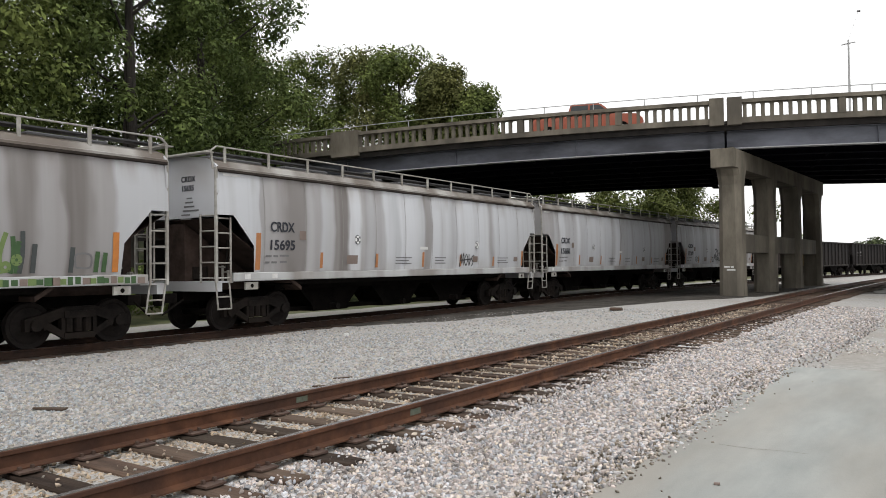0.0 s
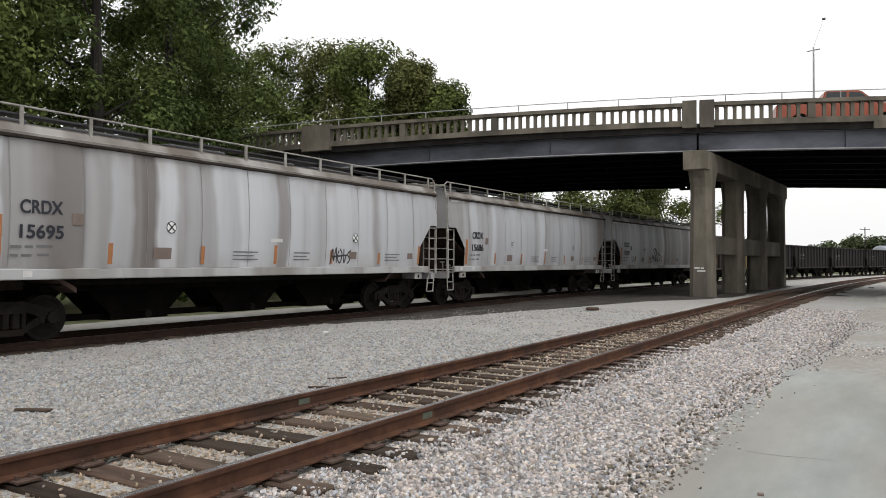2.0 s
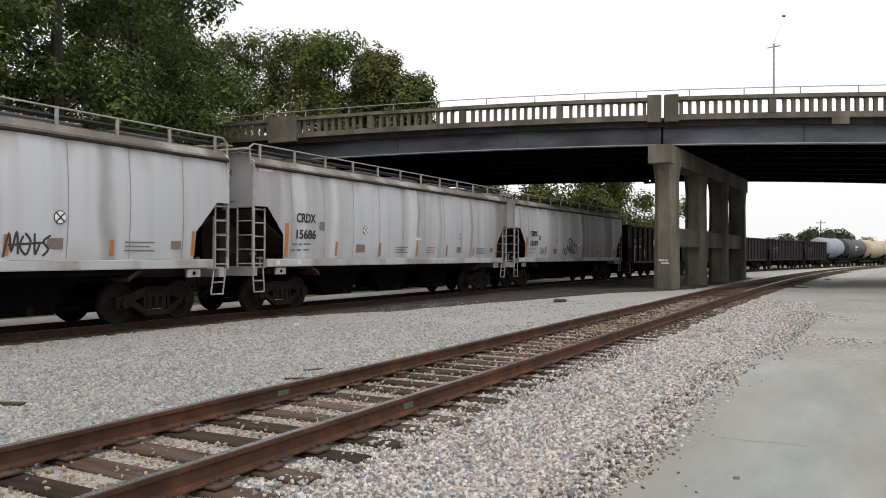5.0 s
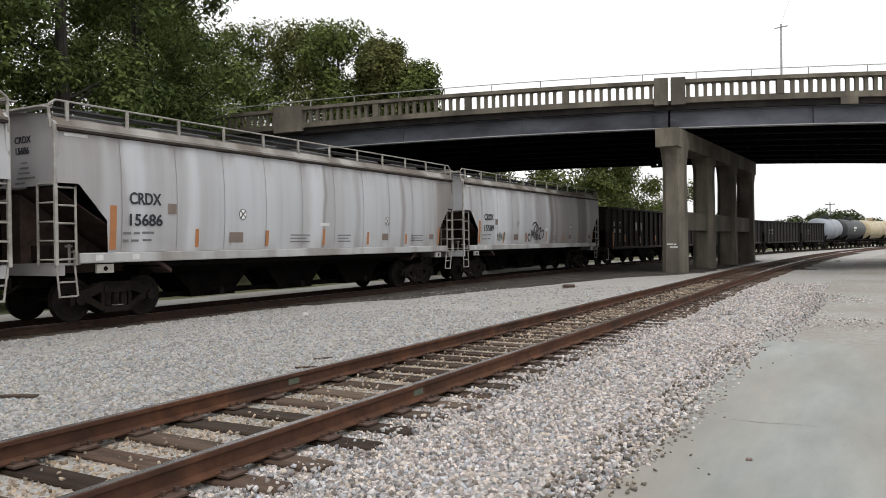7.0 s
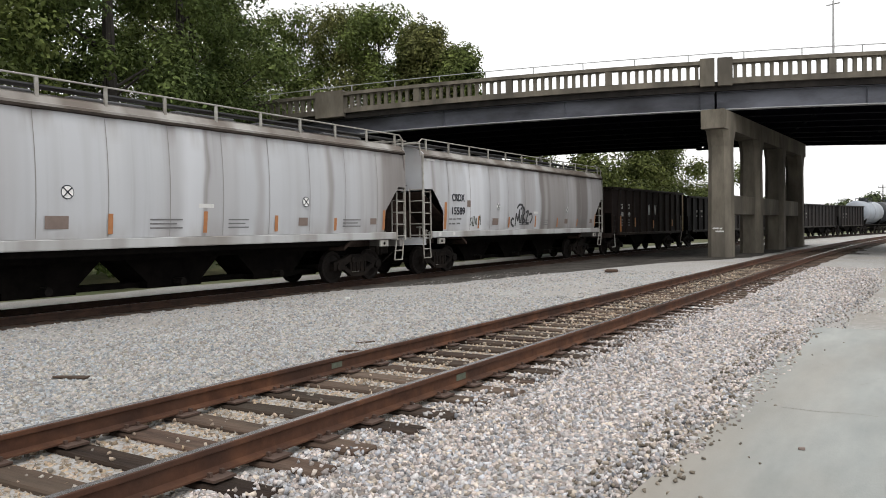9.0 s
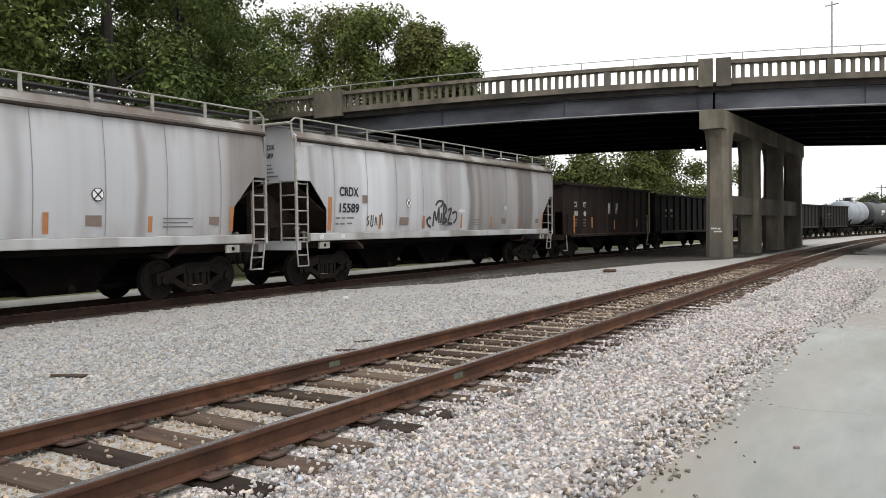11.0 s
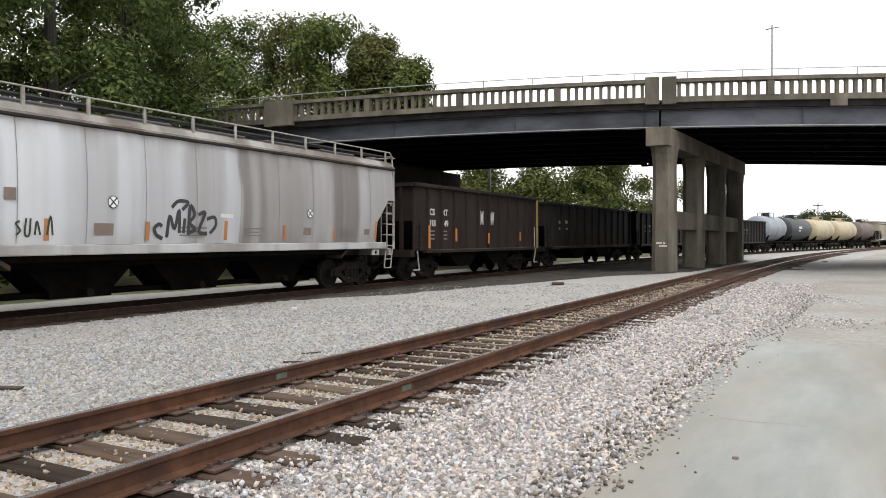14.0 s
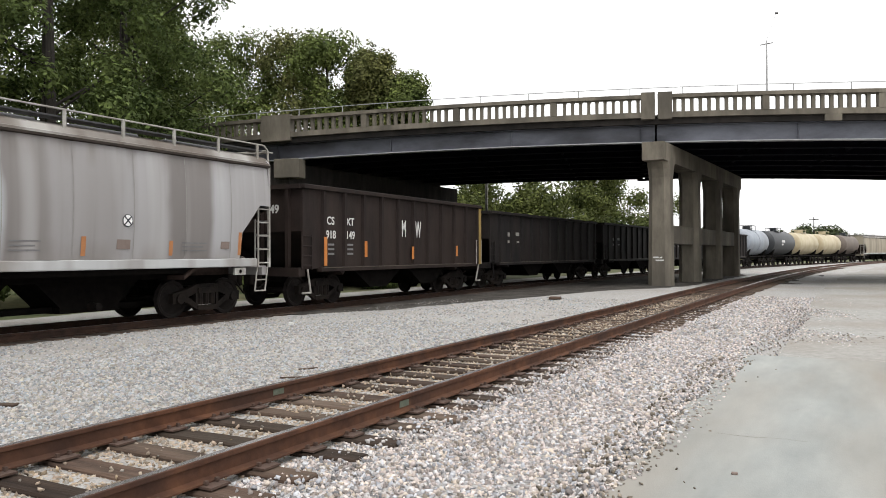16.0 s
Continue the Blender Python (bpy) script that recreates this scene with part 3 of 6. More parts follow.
def build_bridge():
    bridge = new("road_bridge")
    tagged(bridge, "grimy concrete road bridge with steel girders and arched balustrade", "bridge")
    U0, U1 = -75.0, 115.0
    strip("deck", M_CONC_SHADED, bridge, U0, U1, 0.28, WIDE - 0.28, 7.62, 7.9)
    strip("roadway", M_ASPHALT, bridge, U0, U1, 1.7, WIDE - 1.7, 7.9, 7.94)
    strip("sidewalk", M_CONC, bridge, U0, U1, 0.42, 1.7, 7.9, 8.06)
    strip("sidewalk", M_CONC, bridge, U0, U1, WIDE - 1.7, WIDE - 0.42, 7.9, 8.06)
    strip("slab_edge", M_CONC_SHADED, bridge, U0, U1, 0.22, 0.3, 7.6, 7.88)
    base = None
    for side, v in ((0, 0.02), (1, WIDE - 0.02)):
        lo, hi = (v, v + 0.36) if side == 0 else (v - 0.36, v)
        mid = (lo + hi) / 2
        for a, b in ((U0, -0.07), (0.07, U1)):
            strip("parapet_base", M_CONC, bridge, a, b, lo, hi, 7.88, 8.14)
            strip("parapet_coping", M_CONC, bridge, a, b, lo - 0.05, hi + 0.05, 8.79, 8.96)
        # panels of eleven openings between plain posts
        for k in range(-9, 5):
            a, b = k * 4.8, (k + 1) * 4.8
            left = a + (0.45 if k == 0 else 0.8 if k == -4 else 0.15)
            right = b - (0.45 if k == -1 else 0.15)
            n = int(round((right - left) / 0.39)) - 1
            gap = (right - left) / (n + 1)
            for i in range(n + 1):
                m = at_bridge(left + gap * i, mid, 8.135)
                if i == 0:
                    continue
                if base is None:
                    base = part("baluster", baluster_mesh(), M_CONC, bridge)
                    base.matrix_basis = m
                else:
                    shared("baluster", base, m, bridge)
            if k not in (0,):
                strip("parapet_post", M_CONC, bridge, a - 0.15, a + 0.15, lo - 0.02, hi + 0.02, 8.12, 8.81, 1)
        for a, b in ((-0.7, -0.07), (0.07, 0.7)):
            strip("joint_post", M_CONC, bridge, a, b, lo - 0.09, hi + 0.09, 7.8, 9.06, 1)
        strip("pilaster", M_CONC, bridge, -20.0, -18.4, lo - 0.12, hi + 0.12, 7.7, 9.06, 1)
        strip("bracket", M_CONC, bridge, 7.25, 7.95, lo - 0.1, lo + 0.05, 7.56, 7.86, 1)
        # thin metal rail on the parapet
        strip("handrail", M_GALV, bridge, U0, 60, mid - 0.018, mid + 0.018, 9.29, 9.325)
        for k in range(-16, 12):
            bm = bmesh.new()
            u = k * 2.4 + 1.2
            x, y = bridge_xy(u, mid)
            rod(bm, (x, y, 8.95 + crest(u)), (x, y, 9.3 + crest(u)), 0.025, 6)
            part("rail_post", bm, M_GALV, bridge)
    # steel girders, with stiffeners and flanges
    for k in range(8):
        v = 0.6 + k * (WIDE - 1.2) / 7
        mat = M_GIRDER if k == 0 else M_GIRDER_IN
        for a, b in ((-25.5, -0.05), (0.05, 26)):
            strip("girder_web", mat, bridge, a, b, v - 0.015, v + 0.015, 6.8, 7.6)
            strip("girder_flange", M_FLANGE if k == 0 else mat, bridge, a, b, v - 0.2, v + 0.2, 6.76, 6.81, label="bottom flange coloured pale for the light it catches" if k == 0 else "")
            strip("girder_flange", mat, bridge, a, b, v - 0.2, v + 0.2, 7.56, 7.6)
            if k == 0:
                n = int((b - a) / 6.2)
                for i in range(1, n + 1):
                    strip("stiffener", mat, bridge, a + i * 6.2, a + i * 6.2 + 0.02, v - 0.17, v - 0.01, 6.81, 7.56, 1)
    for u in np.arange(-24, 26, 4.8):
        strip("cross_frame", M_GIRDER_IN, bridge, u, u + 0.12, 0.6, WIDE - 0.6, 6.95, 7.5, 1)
    # the pier bent
    bent = new("pier")
    tagged(bent, "weathered concrete bridge pier of four columns and a strut", "bridge pier")
    p0, p1 = Vector((-8.03, 36.95)), Vector((-7.2, 54.4))
    d = (p1 - p0).normalized()
    rz = -math.degrees(math.atan2(d.x, d.y))
    length = (p1 - p0).length
    frame_m = pose(p0.x, p0.y, 0, 0, 0, rz)
    bent.matrix_basis = frame_m
    bm = bmesh.new()
    prism(bm, [(-0.5, 5.78), (0.5, 5.78), (0.5, 6.62), (-0.5, 6.62)], "y", -1.4, length + 1.0)
    part("cap_beam", fixed(bm), M_CONC, bent)
    spacing = length / 3
    for k in range(4):
        yc = k * spacing
        bm = bmesh.new()
        rings = []
        for z, h, hy in ((-0.6, 0.54, 0.54), (0.4, 0.53, 0.53), (4.7, 0.49, 0.49), (5.05, 0.49, 0.52), (5.45, 0.5, 0.64), (5.8, 0.5, 0.85)):
            c = 0.22
            rings.append([bm.verts.new((x, yc + y, z)) for x, y in ((-h, -hy + c), (-h + c, -hy), (h - c, -hy), (h, -hy + c), (h, hy - c), (h - c, hy), (-h + c, hy), (-h, hy - c))])
        for a, b in zip(rings, rings[1:]):
            for i in range(8):
                bm.faces.new((a[i], a[(i + 1) % 8], b[(i + 1) % 8], b[i]))
        bm.faces.new(rings[0])
        bm.faces.new(rings[-1])
        part("column", fixed(bm), M_CONC, bent)
        if k < 3:
            bm = bmesh.new()
            box(bm, -0.3, 0.3, yc + 0.4, yc + spacing - 0.4, 1.95, 2.85, 0.03)
            part("strut", bm, M_CONC, bent)
    bm = bmesh.new()
    for z, a, b in ((1.28, -0.25, 0.02), (1.27, 0.06, 0.18), (1.14, -0.12, 0.25)):
        box(bm, a, b, -0.534, -0.531, z, z + 0.07)
    part("faded_marking", bm, M_WHITE, bent, "faded white painted marks")
    for k in range(8):
        v = 0.6 + k * (WIDE - 1.2) / 7
        x, y = bridge_xy(0, v)
        bm = bmesh.new()
        box(bm, -0.4, 0.4, -0.22, 0.22, 6.62, 6.76 + crest(0) - 0.01)
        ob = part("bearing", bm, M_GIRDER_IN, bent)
        ob.matrix_basis = frame_m.inverted() @ pose(x, y, 0, 0, 0, 0)
    # abutment walls
    for nm, xa, lab in (("abutment", -26.0, "concrete abutment wall coloured dark for the shade under the bridge"), ("abutment", 17.0, "plain concrete abutment wall under the bridge")):
        bm = bmesh.new()
        sgn = -1 if xa < 0 else 1
        ua = (xa - BX) / BD.x
        y0 = BY + BD.y * ua + 0.2
        box(bm, min(xa, xa + sgn * 1.2), max(xa, xa + sgn * 1.2), y0, y0 + 19.3, -0.6, 6.55 + crest(ua), 0.02)
        ob = part(nm, bm, M_CONC_SHADED)
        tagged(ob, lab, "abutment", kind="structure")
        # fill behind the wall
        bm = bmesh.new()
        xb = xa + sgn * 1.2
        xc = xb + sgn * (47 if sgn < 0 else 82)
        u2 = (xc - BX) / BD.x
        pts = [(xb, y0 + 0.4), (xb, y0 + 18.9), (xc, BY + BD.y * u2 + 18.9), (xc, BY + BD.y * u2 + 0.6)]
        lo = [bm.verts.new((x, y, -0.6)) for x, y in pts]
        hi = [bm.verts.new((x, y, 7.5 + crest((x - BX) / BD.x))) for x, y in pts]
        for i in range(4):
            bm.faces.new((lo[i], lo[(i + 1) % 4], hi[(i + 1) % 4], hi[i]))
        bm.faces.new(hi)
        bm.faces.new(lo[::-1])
        tagged(part("embankment", fixed(bm), M_CONC_SHADED), "retained approach fill behind the abutment in the shade-dark concrete", "embankment", kind="structure")
    # pale bearing block at the corner of the abutment
    bm = bmesh.new()
    box(bm, -0.7, 0.7, -0.45, 0.45, 0, 1.0, 0.03)
    ob = part("bearing_block", bm, M_CONC, bridge)
    ob.matrix_basis = at_bridge(-18.6, 0.35, 5.75)


build_bridge()


def build_lamp():
    x, y = bridge_xy(8.3, WIDE + 0.15)
    lamp = new("street_lamp")
    lamp.matrix_basis = pose(x, y, 0)
    tagged(lamp, "slender grey metal lamp post standing behind the far parapet", "street lamp")
    bm = bmesh.new()
    rod(bm, (0, 0, 7.4), (0, 0, 16.2), 0.1, 8, 0.055)
    part("pole", bm, M_GALV, lamp)
    bm = bmesh.new()
    rod(bm, (-0.42, 0, 15.95), (0.42, 0, 16.02), 0.04, 6)
    part("crossarm", bm, M_GALV, lamp)
    bm = bmesh.new()
    rod(bm, (0, 0, 16.2), (0.62, 0, 18.0), 0.01, 5)
    part("stem", bm, M_GALV, lamp)
    bm = bmesh.new()
    box(bm, 0.53, 0.75, -0.08, 0.08, 17.97, 18.08, 0.02)
    part("lamp_head", bm, M_INK_FADED, lamp)


build_lamp()


# ---- freight train ----
def wheelset_mesh():
    bm = bmesh.new()
    for sgn in (-1, 1):
        prof = [(0.10, 0.06), (0.12, 0.10), (0.36, 0.03), (0.39, 0.055), (0.457, 0.06), (0.482, -0.045), (0.457, -0.075), (0.39, -0.06), (0.36, -0.02), (0.12, -0.07), (0.10, -0.05)]
        rings = []
        for k in range(24):
            a = 2 * math.pi * k / 24
            rings.append([bm.verts.new((sgn * (0.7525 + w), r * math.cos(a), r * math.sin(a))) for r, w in prof])
        for k in range(24):
            a, b = rings[k], rings[(k + 1) % 24]
            for i in range(len(prof) - 1):
                bm.faces.new((a[i], a[i + 1], b[i + 1], b[i]))
    rod(bm, (-1.02, 0, 0), (1.02, 0, 0), 0.085, 10)
    return fixed(bm)


def side_frame_mesh():
    """The cast side frame of a truck, with spring nest and bearing boxes."""
    bm = bmesh.new()
    prism(bm, [(-1.12, 0.6), (-1.12, 0.36), (-1.02, 0.36), (-1.0, 0.5), (-0.78, 0.5), (-0.74, 0.36), (-0.66, 0.38), (-0.64, 0.5), (-0.3, 0.63), (0.3, 0.63), (0.64, 0.5), (0.66, 0.38), (0.74, 0.36), (0.78, 0.5), (1.0, 0.5), (1.02, 0.36), (1.12, 0.36), (1.12, 0.6), (0.75, 0.68), (0.34, 0.81), (-0.34, 0.81), (-0.75, 0.68)], "x", 0.92, 1.07)
    for k in (-1, 1):
        prism(bm, [(k * 0.72, 0.4), (k * 0.62, 0.5), (k * 0.27, 0.27), (k * 0.3, 0.16)], "x", 0.93, 1.06)
        prism(bm, [(k * 0.3, 0.27), (k * 0.38, 0.34), (k * 0.38, 0.64), (k * 0.3, 0.64)], "x", 0.93, 1.06)
    prism(bm, [(-0.33, 0.16), (0.33, 0.16), (0.33, 0.28), (-0.33, 0.28)], "x", 0.9, 1.09)
    for y in (-0.9, 0.9):
        rod(bm, (1.0, y, 0.47), (1.12, y, 0.47), 0.12, 10)
    for y in (-0.2, 0, 0.2):
        rod(bm, (1.0, y, 0.3), (1.0, y, 0.58), 0.085, 8)
    box(bm, 0.8, 1.1, -0.33, 0.33, 0.58, 0.72)
    return fixed(bm)


WHEELSET, SIDE_FRAME = None, None
ROLLERS = []


def add_trucks(car, half):
    """Two four-wheel trucks under a car; the wheelsets turn as it rolls."""
    global WHEELSET, SIDE_FRAME
    for c in (-half, half):
        for y in (-0.9, 0.9):
            m = pose(0, c + y, 0.457)
            if WHEELSET is None:
                WHEELSET = part("wheelset", wheelset_mesh(), M_WHEEL, car)
                WHEELSET.matrix_basis = m
                w = WHEELSET
            else:
                w = shared("wheelset", WHEELSET, m, car)
            ROLLERS.append((w, c + y))
        for rz in (0, 180):
            m = pose(0, c, 0, 0, 0, rz)
            if SIDE_FRAME is None:
                SIDE_FRAME = part("side_frame", side_frame_mesh(), M_TRUCK, car)
                SIDE_FRAME.matrix_basis = m
            else:
                shared("side_frame", SIDE_FRAME, m, car)
        bm = bmesh.new()
        box(bm, -0.9, 0.9, c - 0.2, c + 0.2, 0.5, 0.75)
        part("bolster", bm, M_TRUCK, car)


def add_couplers(car, half):
    for sgn in (-1, 1):
        bm = bmesh.new()
        box(bm, -0.1, 0.1, min(sgn * half, sgn * (half + 0.42)), max(sgn * half, sgn * (half + 0.42)), 0.72, 0.95)
        box(bm, -0.17, 0.17, min(sgn * (half + 0.36), sgn * (half + 0.52)), max(sgn * (half + 0.36), sgn * (half + 0.52)), 0.66, 1.0, 0.04)
        rod(bm, (0.35, sgn * half, 0.8), (0.2, sgn * (half + 0.5), 0.45), 0.025, 6)
        part("coupler", bm, M_TRUCK, car)


def side_x(z):
    """The bowed cross-section of a hopper's side."""
    k = (z - 1.43) / 2.47
    return 1.50 + 0.115 * math.sin(math.pi * min(1, max(0, 0.12 + 0.8 * k)))


def side_low(e):
    if e < 0.45:
        return 2.82
    if e < 1.1:
        return 2.82 + (2.1 - 2.82) * (e - 0.45) / 0.65
    return 2.1 + (1.44 - 2.1) * min(1, (e - 1.1) / 0.05)


def hopper_shell():
    bm = bmesh.new()
    h = HL / 2
    ys = sorted({round(v, 4) for v in list(np.linspace(-h, h, 89)) + [s * (h - e) for s in (-1, 1) for e in (0.45, 1.1, 1.15, 1.17)]})
    for sgn in (-1, 1):
        rows = []
        for y in ys:
            lo = side_low(h - abs(y))
            col = []
            for k in range(9):
                z = lo + (3.9 - lo) * k / 8
                bay = abs(math.sin(math.pi * (y + h) / (HL / 11)))
                col.append(bm.verts.new((sgn * (side_x(z) + 0.03 * min(1, bay * 1.5)), y, z)))
            rows.append(col)
        for a, b in zip(rows, rows[1:]):
            for k in range(8):
                bm.faces.new((a[k], b[k], b[k + 1], a[k + 1]))
    return fixed_sides(bm)


def fixed_sides(bm):
    for f in bm.faces:
        f.normal_update()
        c = f.calc_center_median()
        if f.normal.x * c.x < 0:
            f.normal_flip()
    return bm


def hopper_roof():
    bm = bmesh.new()
    h = HL / 2
    prof = [(1.56, 3.88), (1.60, 3.9), (1.60, 3.96), (1.53, 3.985), (1.46, 4.11), (1.2, 4.2), (0.7, 4.27), (0, 4.3)]
    prof = prof + [(-x, z) for x, z in prof[-2::-1]]
    prism(bm, prof, "y", -h + 0.02, h - 0.02)
    return fixed(bm)


def hopper_end(sgn):
    """End wall, slope sheet and end frame."""
    bm = bmesh.new()
    h = HL / 2
    y = sgn * h
    pts = [(-1.5, 2.78), (1.5, 2.78), (1.6, 3.4), (1.58, 3.97), (1.44, 4.1), (1.2, 4.19), (0.7, 4.26), (0, 4.29), (-0.7, 4.26), (-1.2, 4.19), (-1.44, 4.1), (-1.58, 3.97), (-1.6, 3.4)]
    prism(bm, pts, "y", y - sgn * 0.06, y + sgn * 0.004)
    return fixed(bm)


def slope_sheet(sgn):
    bm = bmesh.new()
    h = HL / 2
    prism(bm, [(sgn * (h - 0.02), 2.74), (sgn * (h - 0.08), 2.70), (sgn * (h - 2.9), 0.95), (sgn * (h - 2.9), 1.05)], "x", -1.48, 1.48)
    return fixed(bm)


def ladder(bm, x0, y0, x1, y1, z0, z1, n, r=0.02, both=True):
    """Rungs between two stiles; the second stile may be a post of the car."""
    for x, y in ((x0, y0), (x1, y1))[:2 if both else 1]:
        rod(bm, (x, y, z0), (x, y, z1), 0.026, 6)
    for k in range(n):
        z = z0 + 0.12 + (z1 - z0 - 0.16) * k / (n - 1)
        rod(bm, (x0, y0, z), (x1, y1, z), r, 5)


def text_side(car, text, size, y, z, mat, wide=1.0, name="lettering"):
    """Lettering on the side towards the near track; y grows along the car."""
    x = side_x(z) + 0.046
    slope = math.degrees(math.atan2(side_x(z + size) - side_x(z), size))
    return lettering(text, size, car, mat, pose(x, y, z, 90, 0, 90) @ pose(0, 0, 0, slope, 0, 0) @ Matrix.Diagonal((wide, 1, 1, 1)), name)


def mark(car, name, mat, y0, y1, z0, z1, label="", lift=0.035):
    """A thin painted patch that follows the bowed side."""
    bm = bmesh.new()
    zs = np.linspace(z0, z1, 13 if z1 - z0 > 1.5 else 4)
    for lo, hi in zip(zs, zs[1:]):
        a, b = side_x(lo) + lift, side_x(hi) + lift
        vs = [bm.verts.new(p) for p in ((a, y0, lo), (a, y1, lo), (b, y1, hi), (b, y0, hi))]
        bm.faces.new(vs)
    return part(name, bm, mat, car, label)


def disc_mark(car, y, z, r=0.16):
    for nm, rr, mat, lift in (("disc_rim", r, M_INK, 0.036), ("disc", r * 0.87, M_DISC, 0.040)):
        bm = bmesh.new()
        bmesh.ops.create_circle(bm, cap_ends=True, radius=rr, segments=20, matrix=pose(side_x(z) + lift, y, z, 0, 90, 0))
        disc = part(nm, bm, mat, car, "white disc marker" if nm == "disc" else "")
    bm = bmesh.new()
    x = side_x(z) + 0.044
    for s in (-1, 1):
        rod(bm, (x, y - 0.09, z - s * 0.09), (x, y + 0.09, z + s * 0.09), 0.013, 4)
    part("cross_mark", bm, M_INK, disc)


def scrawl(car, name, mat, strokes, width=0.03):
    """Sprayed strokes of paint, as flat ribbons on the side."""
    for raw in strokes:
        bm = bmesh.new()
        pts = []
        for k in range(len(raw) - 1):
            p0, p1, p2, p3 = (Vector(raw[min(max(k + o, 0), len(raw) - 1)]) for o in (-1, 0, 1, 2))
            for f in (0, 0.2, 0.4, 0.6, 0.8):
                pts.append(tuple(0.5 * (2 * p1 + (p2 - p0) * f + (2 * p0 - 5 * p1 + 4 * p2 - p3) * f * f + (3 * p1 - p0 - 3 * p2 + p3) * f ** 3)))
        pts.append(raw[-1])
        pts = [Vector(p) for p in pts]
        prev = None
        for k, p in enumerate(pts):
            d = pts[min(k + 1, len(pts) - 1)] - pts[max(k - 1, 0)]
            if d.length < 1e-4:
                continue
            nrm = Vector((-d.y, d.x)).normalized() * width
            pair = [bm.verts.new((side_x(q.y) + 0.037, q.x, q.y)) for q in (p - nrm, p + nrm)]
            if prev:
                bm.faces.new((prev[0], pair[0], pair[1], prev[1]))
            prev = pair
        part(name, bm, mat, car, "sprayed graffiti stroke")


ROOF_PAINT = hopper_paint("grimy_roof_paint", (0.3, 0.288, 0.27), (0.1, 0.078, 0.062), 0.9, 9, -0.04)
SILL_PAINT = hopper_paint("pale_sill_paint", (0.39, 0.395, 0.4), (0.19, 0.17, 0.15), 0.75, 11)


